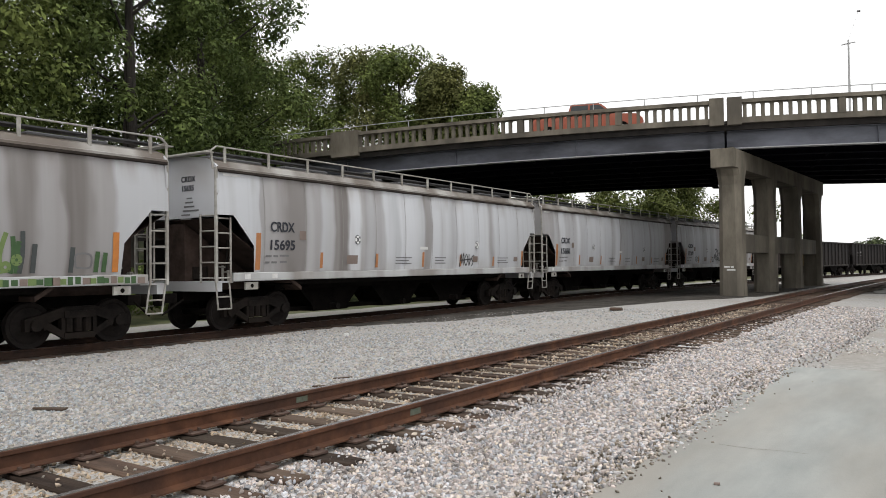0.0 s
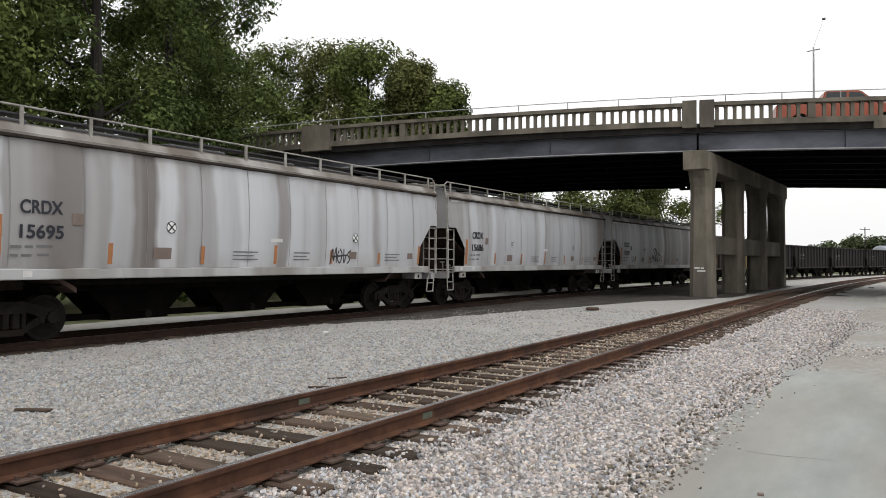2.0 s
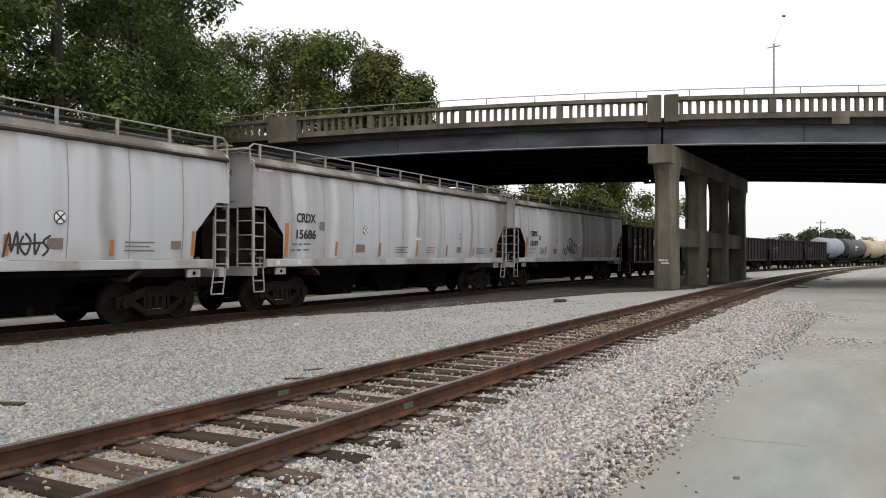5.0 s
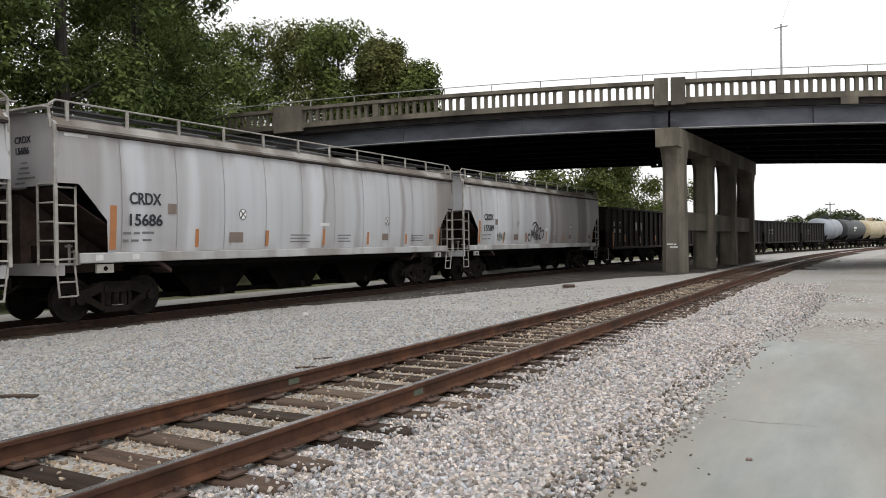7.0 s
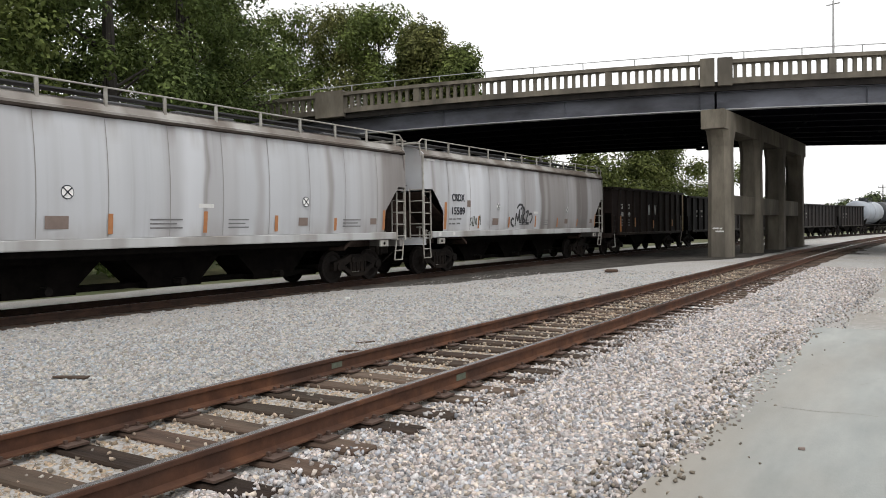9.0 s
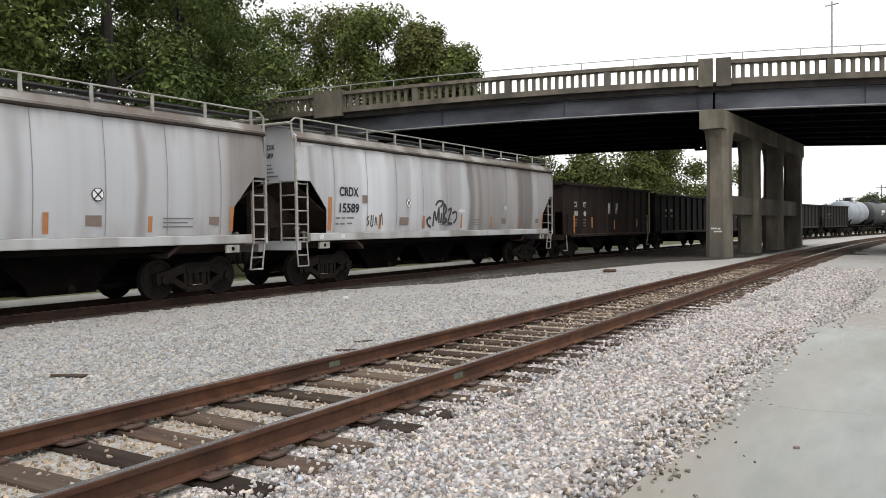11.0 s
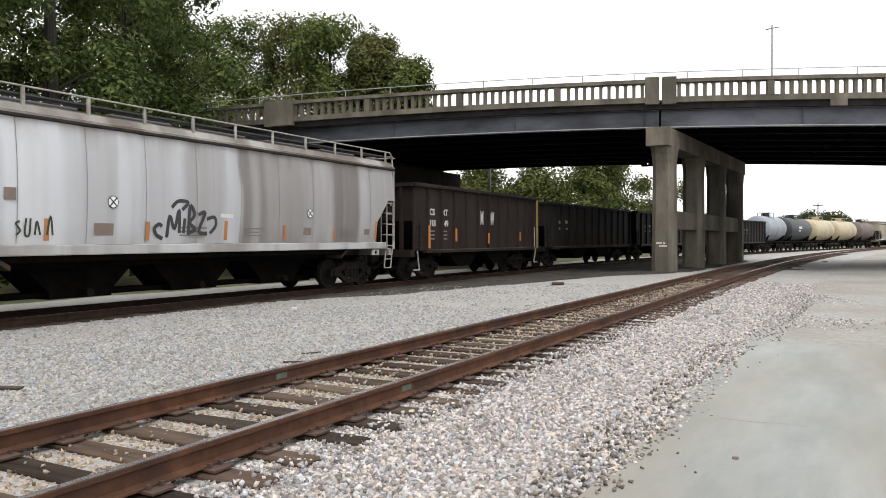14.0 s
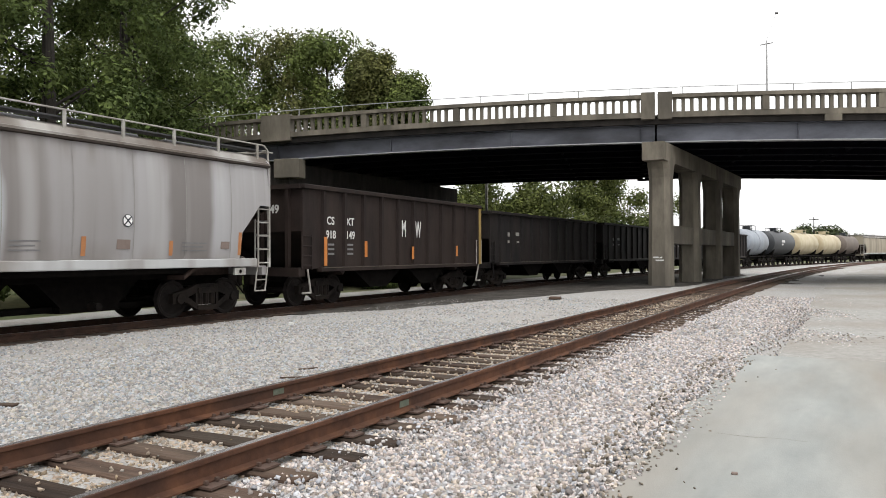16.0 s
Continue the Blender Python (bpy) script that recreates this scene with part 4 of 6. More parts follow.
def build_hopper(label, paint, number, detail=True):
    """A covered hopper car; its near end faces the way it rolls."""
    car = new("covered_hopper_car")
    tagged(car, label, "hopper car", group="cars of the freight train")
    h = HL / 2
    part("shell", hopper_shell(), paint, car, smooth=True)
    part("roof", hopper_roof(), ROOF_PAINT, car, "grimy darker roof")
    for sgn in (-1, 1):
        part("end_wall", hopper_end(sgn), paint, car)
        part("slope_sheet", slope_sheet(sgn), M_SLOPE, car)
        # side sill
        bm = bmesh.new()
        prism(bm, [(sgn * 1.44, 1.23), (sgn * 1.575, 1.23), (sgn * 1.585, 1.25), (sgn * 1.585, 1.42), (sgn * 1.56, 1.44), (sgn * 1.44, 1.44)], "y", -h + 0.5, h - 0.5)
        part("side_sill", fixed(bm), SILL_PAINT, car)
        # strip that paints the shadow below the roof edge
        bm = bmesh.new()
        prism(bm, [(sgn * 1.5, 3.83), (sgn * 1.63, 3.855), (sgn * 1.63, 3.905), (sgn * 1.5, 3.905)], "y", -h + 0.03, h - 0.03)
        part("eave_channel", fixed(bm), M_EAVE, car)
        bm = bmesh.new()
        rod(bm, (sgn * 1.46, -h + 0.1, 4.46), (sgn * 1.46, h - 0.1, 4.46), 0.022, 6)
        part("roof_rail", bm, M_LADDER, car)
        for k in range(12):
            y = -h + 0.35 + k * (HL - 0.7) / 11
            bm = bmesh.new()
            box(bm, sgn * 1.46 - 0.02, sgn * 1.46 + 0.02, y - 0.035, y + 0.035, 4.05, 4.45)
            part("rail_post", bm, M_LADDER, car)
        bm = bmesh.new()
        box(bm, sgn * 1.22 - 0.18, sgn * 1.22 + 0.18, -h + 0.1, h - 0.1, 4.30, 4.335)
        part("roof_walk", bm, M_WALK, car)
    for k in range(6):
        y = -h + 1.6 + k * (HL - 3.2) / 5
        bm = bmesh.new()
        box(bm, -0.45, 0.45, y - 0.9, y + 0.9, 4.28, 4.40, 0.03)
        part("hatch", bm, M_WALK, car)
    for ys in (-1, 1):
        ye = ys * h
        bm = bmesh.new()
        box(bm, -1.5, 1.5, min(ye, ye - ys * 0.22), max(ye, ye - ys * 0.22), 1.0, 1.2)
        box(bm, -1.45, 1.45, min(ye, ye - ys * 0.6), max(ye, ye - ys * 0.6), 1.2, 1.24)
        part("end_sill", bm, paint, car)
        for xs in (-1, 1):
            bm = bmesh.new()
            box(bm, xs * 1.555 - 0.035, xs * 1.555 + 0.035, min(ye + ys * 0.03, ye - ys * 0.04), max(ye + ys * 0.03, ye - ys * 0.04), 1.2, 3.95, 0.01)
            part("corner_post", bm, M_LADDER, car)
            bm = bmesh.new()
            ladder(bm, xs * 1.56, ye - ys * 0.43, xs * 1.56, ye - ys * 0.02, 1.2, 2.78, 5, 0.02, False)
            part("side_ladder", bm, M_LADDER, car)
            bm = bmesh.new()
            ladder(bm, xs * 1.04, ye + ys * 0.03, xs * 1.54, ye + ys * 0.03, 1.2, 2.85, 5, 0.02, False)
            part("end_ladder", bm, M_LADDER, car)
            bm = bmesh.new()
            ya, yb = ye - ys * 0.02, ye - ys * 0.42
            rod(bm, (xs * 1.52, ya, 1.22), (xs * 1.5, ya - ys * 0.08, 0.58), 0.022, 5)
            rod(bm, (xs * 1.52, yb, 1.22), (xs * 1.5, yb - ys * 0.08, 0.58), 0.022, 5)
            for z in (0.58, 0.87):
                rod(bm, (xs * 1.5, ya - ys * 0.06, z), (xs * 1.5, yb - ys * 0.06, z), 0.02, 5)
            part("stirrup_step", bm, M_LADDER, car)
            bm = bmesh.new()
            rod(bm, (xs * 1.46, ye - ys * 0.1, 4.46), (xs * 1.46, ye + ys * 0.06, 4.34), 0.024, 6)
            rod(bm, (xs * 1.46, ye + ys * 0.06, 4.34), (xs * 1.5, ye + ys * 0.03, 3.9), 0.03, 6)
            part("grab_iron", bm, M_LADDER, car)
            bm = bmesh.new()
            prism(bm, [(ye - ys * 0.9, 1.02), (ye - ys * 1.3, 1.02), (ye - ys * 1.3, 1.2), (ye - ys * 0.9, 1.2)], "x", xs * 1.5, xs * 1.56)
            pad = part("jacking_pad", fixed(bm), M_LADDER, car)
            bm = bmesh.new()
            rod(bm, (xs * 1.5, ye - ys * 1.1, 1.11), (xs * 1.566, ye - ys * 1.1, 1.11), 0.05, 8)
            part("jacking_hole", bm, M_BLACK, pad)
        bm = bmesh.new()
        box(bm, -1.5, 1.5, min(ye, ye + ys * 0.22), max(ye, ye + ys * 0.22), 4.28, 4.31)
        rod(bm, (-1.46, ye + ys * 0.06, 4.34), (1.46, ye + ys * 0.06, 4.34), 0.022, 5)
        part("end_walk", bm, M_LADDER, car)
        bm = bmesh.new()
        rod(bm, (0.3, ye - ys * 0.5, 1.3), (0.3, ye - ys * 0.5, 1.6), 0.22, 12)
        box(bm, -0.5, 0.1, min(ye - ys * 0.3, ye - ys * 0.7), max(ye - ys * 0.3, ye - ys * 0.7), 1.24, 1.5, 0.02)
        part("brake_gear", bm, M_TRUCK, car)
        bm = bmesh.new()
        rod(bm, (-1.0, ye - ys * 1.0, 1.0), (-1.0, ye - ys * 1.0, 1.0 + 1.0), 0.03, 6)
        part("brake_pipe", bm, M_TRUCK, car)
        bm = bmesh.new()
        rod(bm, (1.0, ye - ys * 0.8, 1.2), (1.0, ye - ys * 0.8, 2.3), 0.03, 6)
        part("brake_pipe", bm, M_TRUCK, car)
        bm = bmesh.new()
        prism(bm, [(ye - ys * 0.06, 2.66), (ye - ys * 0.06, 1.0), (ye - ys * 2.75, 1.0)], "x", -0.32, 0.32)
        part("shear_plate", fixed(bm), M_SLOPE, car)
        # added black box: blocks the view through, in place of the end's shade
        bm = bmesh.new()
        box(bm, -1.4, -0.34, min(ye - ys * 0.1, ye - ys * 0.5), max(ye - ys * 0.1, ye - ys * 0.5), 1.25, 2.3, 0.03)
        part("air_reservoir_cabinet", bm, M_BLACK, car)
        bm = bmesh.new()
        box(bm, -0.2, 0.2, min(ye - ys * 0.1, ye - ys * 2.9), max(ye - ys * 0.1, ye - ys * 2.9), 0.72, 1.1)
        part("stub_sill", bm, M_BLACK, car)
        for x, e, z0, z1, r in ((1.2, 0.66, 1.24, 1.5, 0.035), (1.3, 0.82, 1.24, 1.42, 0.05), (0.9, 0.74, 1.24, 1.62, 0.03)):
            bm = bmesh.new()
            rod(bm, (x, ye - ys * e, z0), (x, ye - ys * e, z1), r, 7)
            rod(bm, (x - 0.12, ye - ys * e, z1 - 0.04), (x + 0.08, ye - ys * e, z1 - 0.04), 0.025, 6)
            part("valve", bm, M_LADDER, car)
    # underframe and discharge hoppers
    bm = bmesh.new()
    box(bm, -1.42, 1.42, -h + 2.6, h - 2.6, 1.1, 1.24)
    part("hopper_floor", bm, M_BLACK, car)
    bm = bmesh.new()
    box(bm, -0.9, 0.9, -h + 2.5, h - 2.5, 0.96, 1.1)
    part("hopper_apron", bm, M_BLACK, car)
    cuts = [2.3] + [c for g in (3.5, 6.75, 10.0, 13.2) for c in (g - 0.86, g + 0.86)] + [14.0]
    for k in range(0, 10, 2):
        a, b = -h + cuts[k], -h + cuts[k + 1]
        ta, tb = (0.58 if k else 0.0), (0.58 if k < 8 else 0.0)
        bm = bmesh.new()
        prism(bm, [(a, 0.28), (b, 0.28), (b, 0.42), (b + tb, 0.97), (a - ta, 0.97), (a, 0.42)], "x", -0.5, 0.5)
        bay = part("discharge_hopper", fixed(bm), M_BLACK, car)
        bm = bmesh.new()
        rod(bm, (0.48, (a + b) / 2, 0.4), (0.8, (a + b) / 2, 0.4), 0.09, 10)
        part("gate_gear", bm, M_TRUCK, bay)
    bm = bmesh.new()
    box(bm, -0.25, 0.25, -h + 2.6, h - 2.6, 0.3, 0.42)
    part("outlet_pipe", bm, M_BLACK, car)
    add_trucks(car, h - 1.75)
    add_couplers(car, h)
    if not detail:
        return car
    # stencils, reflectors and markers on the side facing the near track
    text_side(car, "CRDX", 0.35, -h + 1.64, 2.47, M_INK, 0.86)
    text_side(car, number, 0.35, -h + 1.58, 2.01, M_INK, 1.08)
    lettering("CRDX", 0.19, car, M_INK, pose(0.3, -h - 0.012, 3.66, 90, 0, 0))
    lettering(number, 0.19, car, M_INK, pose(0.3, -h - 0.012, 3.44, 90, 0, 0))
    for k in range(6):
        bm = bmesh.new()
        a = 0.5 - 0.05 * k
        box(bm, a, a + 0.2 + 0.09 * ((k * 5) % 4) + 0.12 * (k > 2), -h - 0.012, -h - 0.006, 3.24 - 0.1 * k, 3.275 - 0.1 * k)
        part("stencil_line", bm, M_INK_FADED, car)
    for a, b, z in ((1.5, 1.7, 1.82), (1.76, 1.92, 1.82), (1.98, 2.3, 1.83), (1.5, 1.64, 1.66), (1.7, 1.9, 1.66), (2.0, 2.24, 1.67)):
        mark(car, "stencil_line", M_INK_FADED, -h + a, -h + b, z, z + 0.05)
    mark(car, "reflector", M_ORANGE_FADED, -h + 1.17, -h + 1.33, 1.5, 2.42, "faded orange reflector strip")
    for y, z1 in ((3.55, 1.95), (5.96, 1.93), (8.35, 2.0), (10.6, 1.92), (12.88, 1.86), (15.12, 2.1)):
        mark(car, "reflector", M_ORANGE_FADED, -h + y - 0.055, -h + y + 0.055, 1.52, z1, "faded orange reflector strip")
    for y0, y1, z0, z1 in ((4.6, 5.07, 1.63, 1.88), (11.4, 11.75, 1.66, 1.87), (2.68, 2.92, 2.28, 2.51), (14.45, 14.75, 1.68, 1.86)):
        mark(car, "service_plate", M_PATCH, -h + y0, -h + y1, z0, z1)
    for y, w in ((7.3, 0.42), (9.35, 0.32), (13.6, 0.4)):
        for k in range(3):
            mark(car, "stencil_line", M_INK_FADED, -h + y - w, -h + y + w * (1 - 0.35 * (k == 1)), 1.80 - 0.09 * k, 1.83 - 0.09 * k)
    mark(car, "notice_plate", M_WHITE, -h + 8.15, -h + 8.58, 2.08, 2.17)
    mark(car, "notice_plate", M_WHITE, -h + 0.2, -h + 0.72, 3.76, 3.82)
    disc_mark(car, -h + 5.04, 2.33, 0.135)
    disc_mark(car, -h + 11.66, 2.28, 0.135)
    for k in range(1, 11):
        y = -h + k * HL / 11
        mark(car, "weld_seam", M_SEAM, y - 0.008, y + 0.008, 1.46, 3.82, lift=0.01)
    for y in (0.85, 1.75):
        bm = bmesh.new()
        box(bm, 1.586, 1.59, -h + y, -h + y + 0.18, 1.28, 1.4)
        part("consolidated_label", bm, M_WHITE, car)
    return car


P_CAR1 = streak_paint("sooty_grey_paint", [(0, 0.269), (4, 0.336), (8, 0.218), (11.3, 0.252), (12, 0.252), (12.4, 0.210), (12.75, 0.302), (13.0, 0.168), (13.3, 0.168), (13.5, 0.294), (13.85, 0.277), (14.0, 0.143), (14.3, 0.151), (14.55, 0.260), (14.9, 0.279), (15.05, 0.400), (16.3, 0.400)], 1)
P_CAR2 = streak_paint("streaked_grey_paint", [(0, 0.47), (1.32, 0.46), (1.42, 0.3), (2.1, 0.27), (2.3, 0.19), (2.85, 0.2), (3.05, 0.33), (3.45, 0.3), (3.6, 0.4), (3.95, 0.36), (4.1, 0.16), (4.6, 0.17), (4.72, 0.53), (5.1, 0.52), (5.25, 0.29), (5.6, 0.37), (6.3, 0.35), (6.45, 0.49), (7.0, 0.42), (7.15, 0.53), (7.7, 0.5), (8.3, 0.42), (8.45, 0.25), (8.75, 0.27), (8.95, 0.48), (9.8, 0.46), (10.2, 0.38), (10.7, 0.5), (12.5, 0.47), (12.75, 0.3), (13.0, 0.46), (16.3, 0.4)], 2)
P_CAR3 = streak_paint("pale_grey_paint", [(0, 0.31), (0.9, 0.31), (1.1, 0.38), (1.5, 0.33), (1.7, 0.47), (2.0, 0.46), (2.2, 0.37), (3.2, 0.38), (3.35, 0.49), (3.5, 0.48), (3.7, 0.38), (4.3, 0.43), (5.6, 0.45), (7.1, 0.43), (7.6, 0.37), (7.95, 0.5), (8.25, 0.48), (8.38, 0.22), (8.5, 0.36), (9.8, 0.42), (10.1, 0.34), (10.3, 0.43), (12.4, 0.41), (12.65, 0.24), (12.85, 0.4), (13.6, 0.41), (14.6, 0.35), (15.2, 0.22), (16.3, 0.17)], 3)
P_CAR4 = streak_paint("mottled_grey_paint", [(0, 0.42), (0.35, 0.4), (0.5, 0.28), (0.7, 0.38), (1.35, 0.42), (1.5, 0.36), (1.7, 0.45), (2.55, 0.45), (2.75, 0.54), (3.8, 0.52), (4.1, 0.44), (4.7, 0.38), (5.15, 0.37), (5.3, 0.47), (6.2, 0.41), (6.8, 0.43), (7.2, 0.31), (8.2, 0.34), (8.4, 0.42), (8.8, 0.4), (9.0, 0.18), (9.7, 0.2), (10.0, 0.26), (11.3, 0.24), (11.8, 0.3), (12.7, 0.27), (12.95, 0.16), (14.0, 0.18), (14.3, 0.34), (15.2, 0.3), (16.3, 0.27)], 4)
P_TAN = hopper_paint("tan_paint", (0.294, 0.259, 0.196), (0.175, 0.14, 0.105), 0.5, 5)
P_PALE = hopper_paint("white_grey_paint", (0.42, 0.434, 0.441), (0.28, 0.266, 0.252), 0.4, 6)

HOME = []  # (car, middle of the car along the track at the start)


def rolling(t):
    """How far the train has rolled towards the camera."""
    return 2.76 * t + 0.0108 * t * t - 0.15 * (1 - smooth(0, 1.6, t))


car1 = build_hopper("soot-stained grey covered hopper car with colourful graffiti", P_CAR1, "", False)
car2 = build_hopper("brown-streaked grey covered hopper car with black stencils", P_CAR2, "15695")
car3 = build_hopper("clean pale grey covered hopper car with black stencils", P_CAR3, "15686")
car4 = build_hopper("grimy grey covered hopper car with a dark scrawled tag", P_CAR4, "15589")
for c, front in ((car1, -5.65), (car2, 12.0), (car3, 29.22), (car4, 46.62)):
    HOME.append((c, front + HL / 2))


def build_gondola(label, length, height, paint, ribs, text=False):
    """An open-topped ribbed hopper car."""
    car = new("open_hopper_car")
    tagged(car, label, "hopper car", group="cars of the freight train")
    h = length / 2
    w = 1.48
    for sgn in (-1, 1):
        bm = bmesh.new()
        box(bm, min(sgn * w, sgn * (w - 0.06)), max(sgn * w, sgn * (w - 0.06)), -h + 0.15, h - 0.15, 1.12, height - 0.05)
        part("side_sheet", bm, paint, car)
        bm = bmesh.new()
        box(bm, min(sgn * (w - 0.08), sgn * (w + 0.13)), max(sgn * (w - 0.08), sgn * (w + 0.13)), -h + 0.1, h - 0.1, height - 0.13, height, 0.015)
        part("top_chord", bm, paint, car)
        bm = bmesh.new()
        box(bm, min(sgn * (w - 0.08), sgn * (w + 0.11)), max(sgn * (w - 0.08), sgn * (w + 0.11)), -h + 0.9, h - 0.6, 1.02, 1.16, 0.01)
        part("side_sill", bm, paint, car)
        first = None
        for k in range(ribs):
            y = -h + 1.1 + (length - 1.5) * k / (ribs - 1)
            m = pose(0, y, 0)
            if first is None:
                bm = bmesh.new()
                prism(bm, [(sgn * (w - 0.01), -0.09), (sgn * (w + 0.1), -0.05), (sgn * (w + 0.1), 0.05), (sgn * (w - 0.01), 0.09)], "z", 1.14, height - 0.12)
                first = part("rib", fixed(bm), paint, car)
                first.matrix_basis = m
            else:
                shared("rib", first, m, car)
        bm = bmesh.new()
        box(bm, min(sgn * (w + 0.112), sgn * (w + 0.114)), max(sgn * (w + 0.112), sgn * (w + 0.114)), -h + 1.0, h - 1.0, 1.13, 1.145)
        part("sill_stripe", bm, M_STRIPE, car)
    for ys in (-1, 1):
        ye = ys * h
        bm = bmesh.new()
        prism(bm, [(ye - ys * 0.14, height - 0.06), (ye - ys * 0.22, height - 0.06), (ye - ys * 0.22, 2.3), (ye - ys * 2.3, 1.0), (ye - ys * 2.2, 0.9), (ye - ys * 0.14, 2.2)], "x", -w + 0.05, w - 0.05)
        part("end_sheet", fixed(bm), paint, car)
        for x in (-1.0, 0, 1.0):
            bm = bmesh.new()
            box(bm, x - 0.06, x + 0.06, min(ye - ys * 0.02, ye - ys * 0.15), max(ye - ys * 0.02, ye - ys * 0.15), 1.1, height - 0.1)
            part("end_post", bm, paint, car)
        bm = bmesh.new()
        box(bm, -w, w, min(ye, ye - ys * 0.24), max(ye, ye - ys * 0.24), height - 0.13, height)
        part("end_chord", bm, paint, car)
        bm = bmesh.new()
        box(bm, -1.45, 1.45, min(ye, ye - ys * 0.3), max(ye, ye - ys * 0.3), 0.9, 1.15)
        part("end_sill", bm, paint, car)
        for xs in (-1, 1):
            bm = bmesh.new()
            ladder(bm, xs * 1.54, ye - ys * 0.05, xs * 1.54, ye - ys * 0.5, 1.1, 2.1, 4)
            part("side_ladder", bm, M_LADDER if ys > 0 and text else paint, car)
            bm = bmesh.new()
            rod(bm, (xs * 1.54, ye - ys * 0.3, 1.1), (xs * 1.5, ye - ys * 0.5, 0.42), 0.03, 5)
            rod(bm, (xs * 1.5, ye - ys * 0.5, 0.42), (xs * 1.5, ye - ys * 0.1, 0.42), 0.03, 5)
            part("stirrup_step", bm, M_LADDER if text else paint, car)
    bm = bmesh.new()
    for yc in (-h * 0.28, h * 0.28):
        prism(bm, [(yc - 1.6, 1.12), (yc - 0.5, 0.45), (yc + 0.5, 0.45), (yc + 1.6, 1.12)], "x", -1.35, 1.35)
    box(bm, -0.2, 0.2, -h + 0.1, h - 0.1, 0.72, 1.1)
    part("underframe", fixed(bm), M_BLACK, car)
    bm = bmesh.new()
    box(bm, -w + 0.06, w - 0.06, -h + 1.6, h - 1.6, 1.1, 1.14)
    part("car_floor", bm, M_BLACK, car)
    add_trucks(car, h - 1.6)
    add_couplers(car, h)
    if text:
        x = 1.484
        sp = (length - 1.5) / (ribs - 1)
        y0 = -h + 1.1
        for s, yy, z, size in (("CS", y0 + 0.2, 2.44, 0.33), ("XT", y0 + sp + 0.14, 2.44, 0.33), ("918", y0 + 0.16, 2.02, 0.33), ("149", y0 + sp + 0.12, 2.02, 0.33), ("M", y0 + 4 * sp + 0.3, 2.15, 0.8), ("W", y0 + 5 * sp + 0.2, 2.15, 0.8)):
            lettering(s, size, car, M_WHITE, pose(x, yy, z, 90, 0, 90) @ Matrix.Diagonal((0.5 if size > 0.5 else 1.0, 1, 1, 1)))
        lettering("149", 0.34, car, M_WHITE, pose(0.12, -h + 0.13, 2.75, 90, 0, 0))
        for k, (yy, z0, z1) in enumerate(((1.1, 1.2, 2.05), (3.25, 1.45, 1.95), (6.25, 1.35, 1.8), (9.7, 1.45, 1.85))):
            bm = bmesh.new()
            box(bm, 1.585, 1.595, -h + yy - 0.07, -h + yy + 0.07, z0, z1)
            part("reflector", bm, M_ORANGE, car, "bright orange reflector strip")
        for k in range(6):
            bm = bmesh.new()
            yy = y0 + (0.25 if k % 2 else sp + 0.2)
            box(bm, 1.481, 1.486, yy, yy + 0.32, 1.52 + 0.14 * (k // 2), 1.58 + 0.14 * (k // 2))
            part("stencil_line", bm, M_INK_FADED, car)
        bm = bmesh.new()
        box(bm, 1.57, 1.6, h - 0.36, h - 0.16, 1.1, height - 0.14)
        part("end_panel", bm, plain("yellow_end_panel", (0.245, 0.168, 0.049)), car, "dirty yellow end panel")
    else:
        for yy, z0, z1, w in ((2.0, 2.32, 2.5, 0.5), (2.9, 2.36, 2.52, 0.4), (2.0, 2.02, 2.14, 0.2), (2.3, 1.9, 2.05, 0.25), (3.0, 2.04, 2.12, 0.3)):
            bm = bmesh.new()
            box(bm, 1.481, 1.486, -h + yy, -h + yy + w, z0, z1)
            part("stencil_line", bm, M_LADDER if length > 14.7 else M_INK_FADED, car)
    return car


P_BROWN = material("rust_brown_car", (0.0085, 0.0055, 0.005), (0.022, 0.0148, 0.0132), 2.5, 0.75, 0.15, stretch=(1, 1, 0.3), c3=(0.036, 0.025, 0.02), scale3=0.8, amount3=0.5, spec=0.2)
P_BLACKCAR = material("black_car", (0.007, 0.0063, 0.007), (0.0182, 0.0161, 0.0161), 2.5, 0.75, 0.15, stretch=(1, 1, 0.3), c3=(0.028, 0.021, 0.0175), scale3=0.8, amount3=0.4, spec=0.15)
gond = [(build_gondola("rust-brown ribbed open hopper car with white lettering", 12.1, 3.56, P_BROWN, 11, True), 64.3, 12.1),
        (build_gondola("black ribbed open hopper car in the freight train", 14.8, 3.42, P_BLACKCAR, 12), 77.4, 14.8),
        (build_gondola("black ribbed open hopper car with rusty streaks", 13.4, 3.42, P_BLACKCAR, 11), 93.3, 13.4),
        (build_gondola("dark ribbed open hopper car with dull sides", 14.6, 3.42, P_BLACKCAR, 11), 107.9, 14.6),
        (build_gondola("dark open hopper car coupled to the tank cars", 10.6, 3.42, P_BLACKCAR, 9), 123.4, 10.6)]
for c, s0, ln in gond:
    HOME.append((c, s0 + ln / 2))


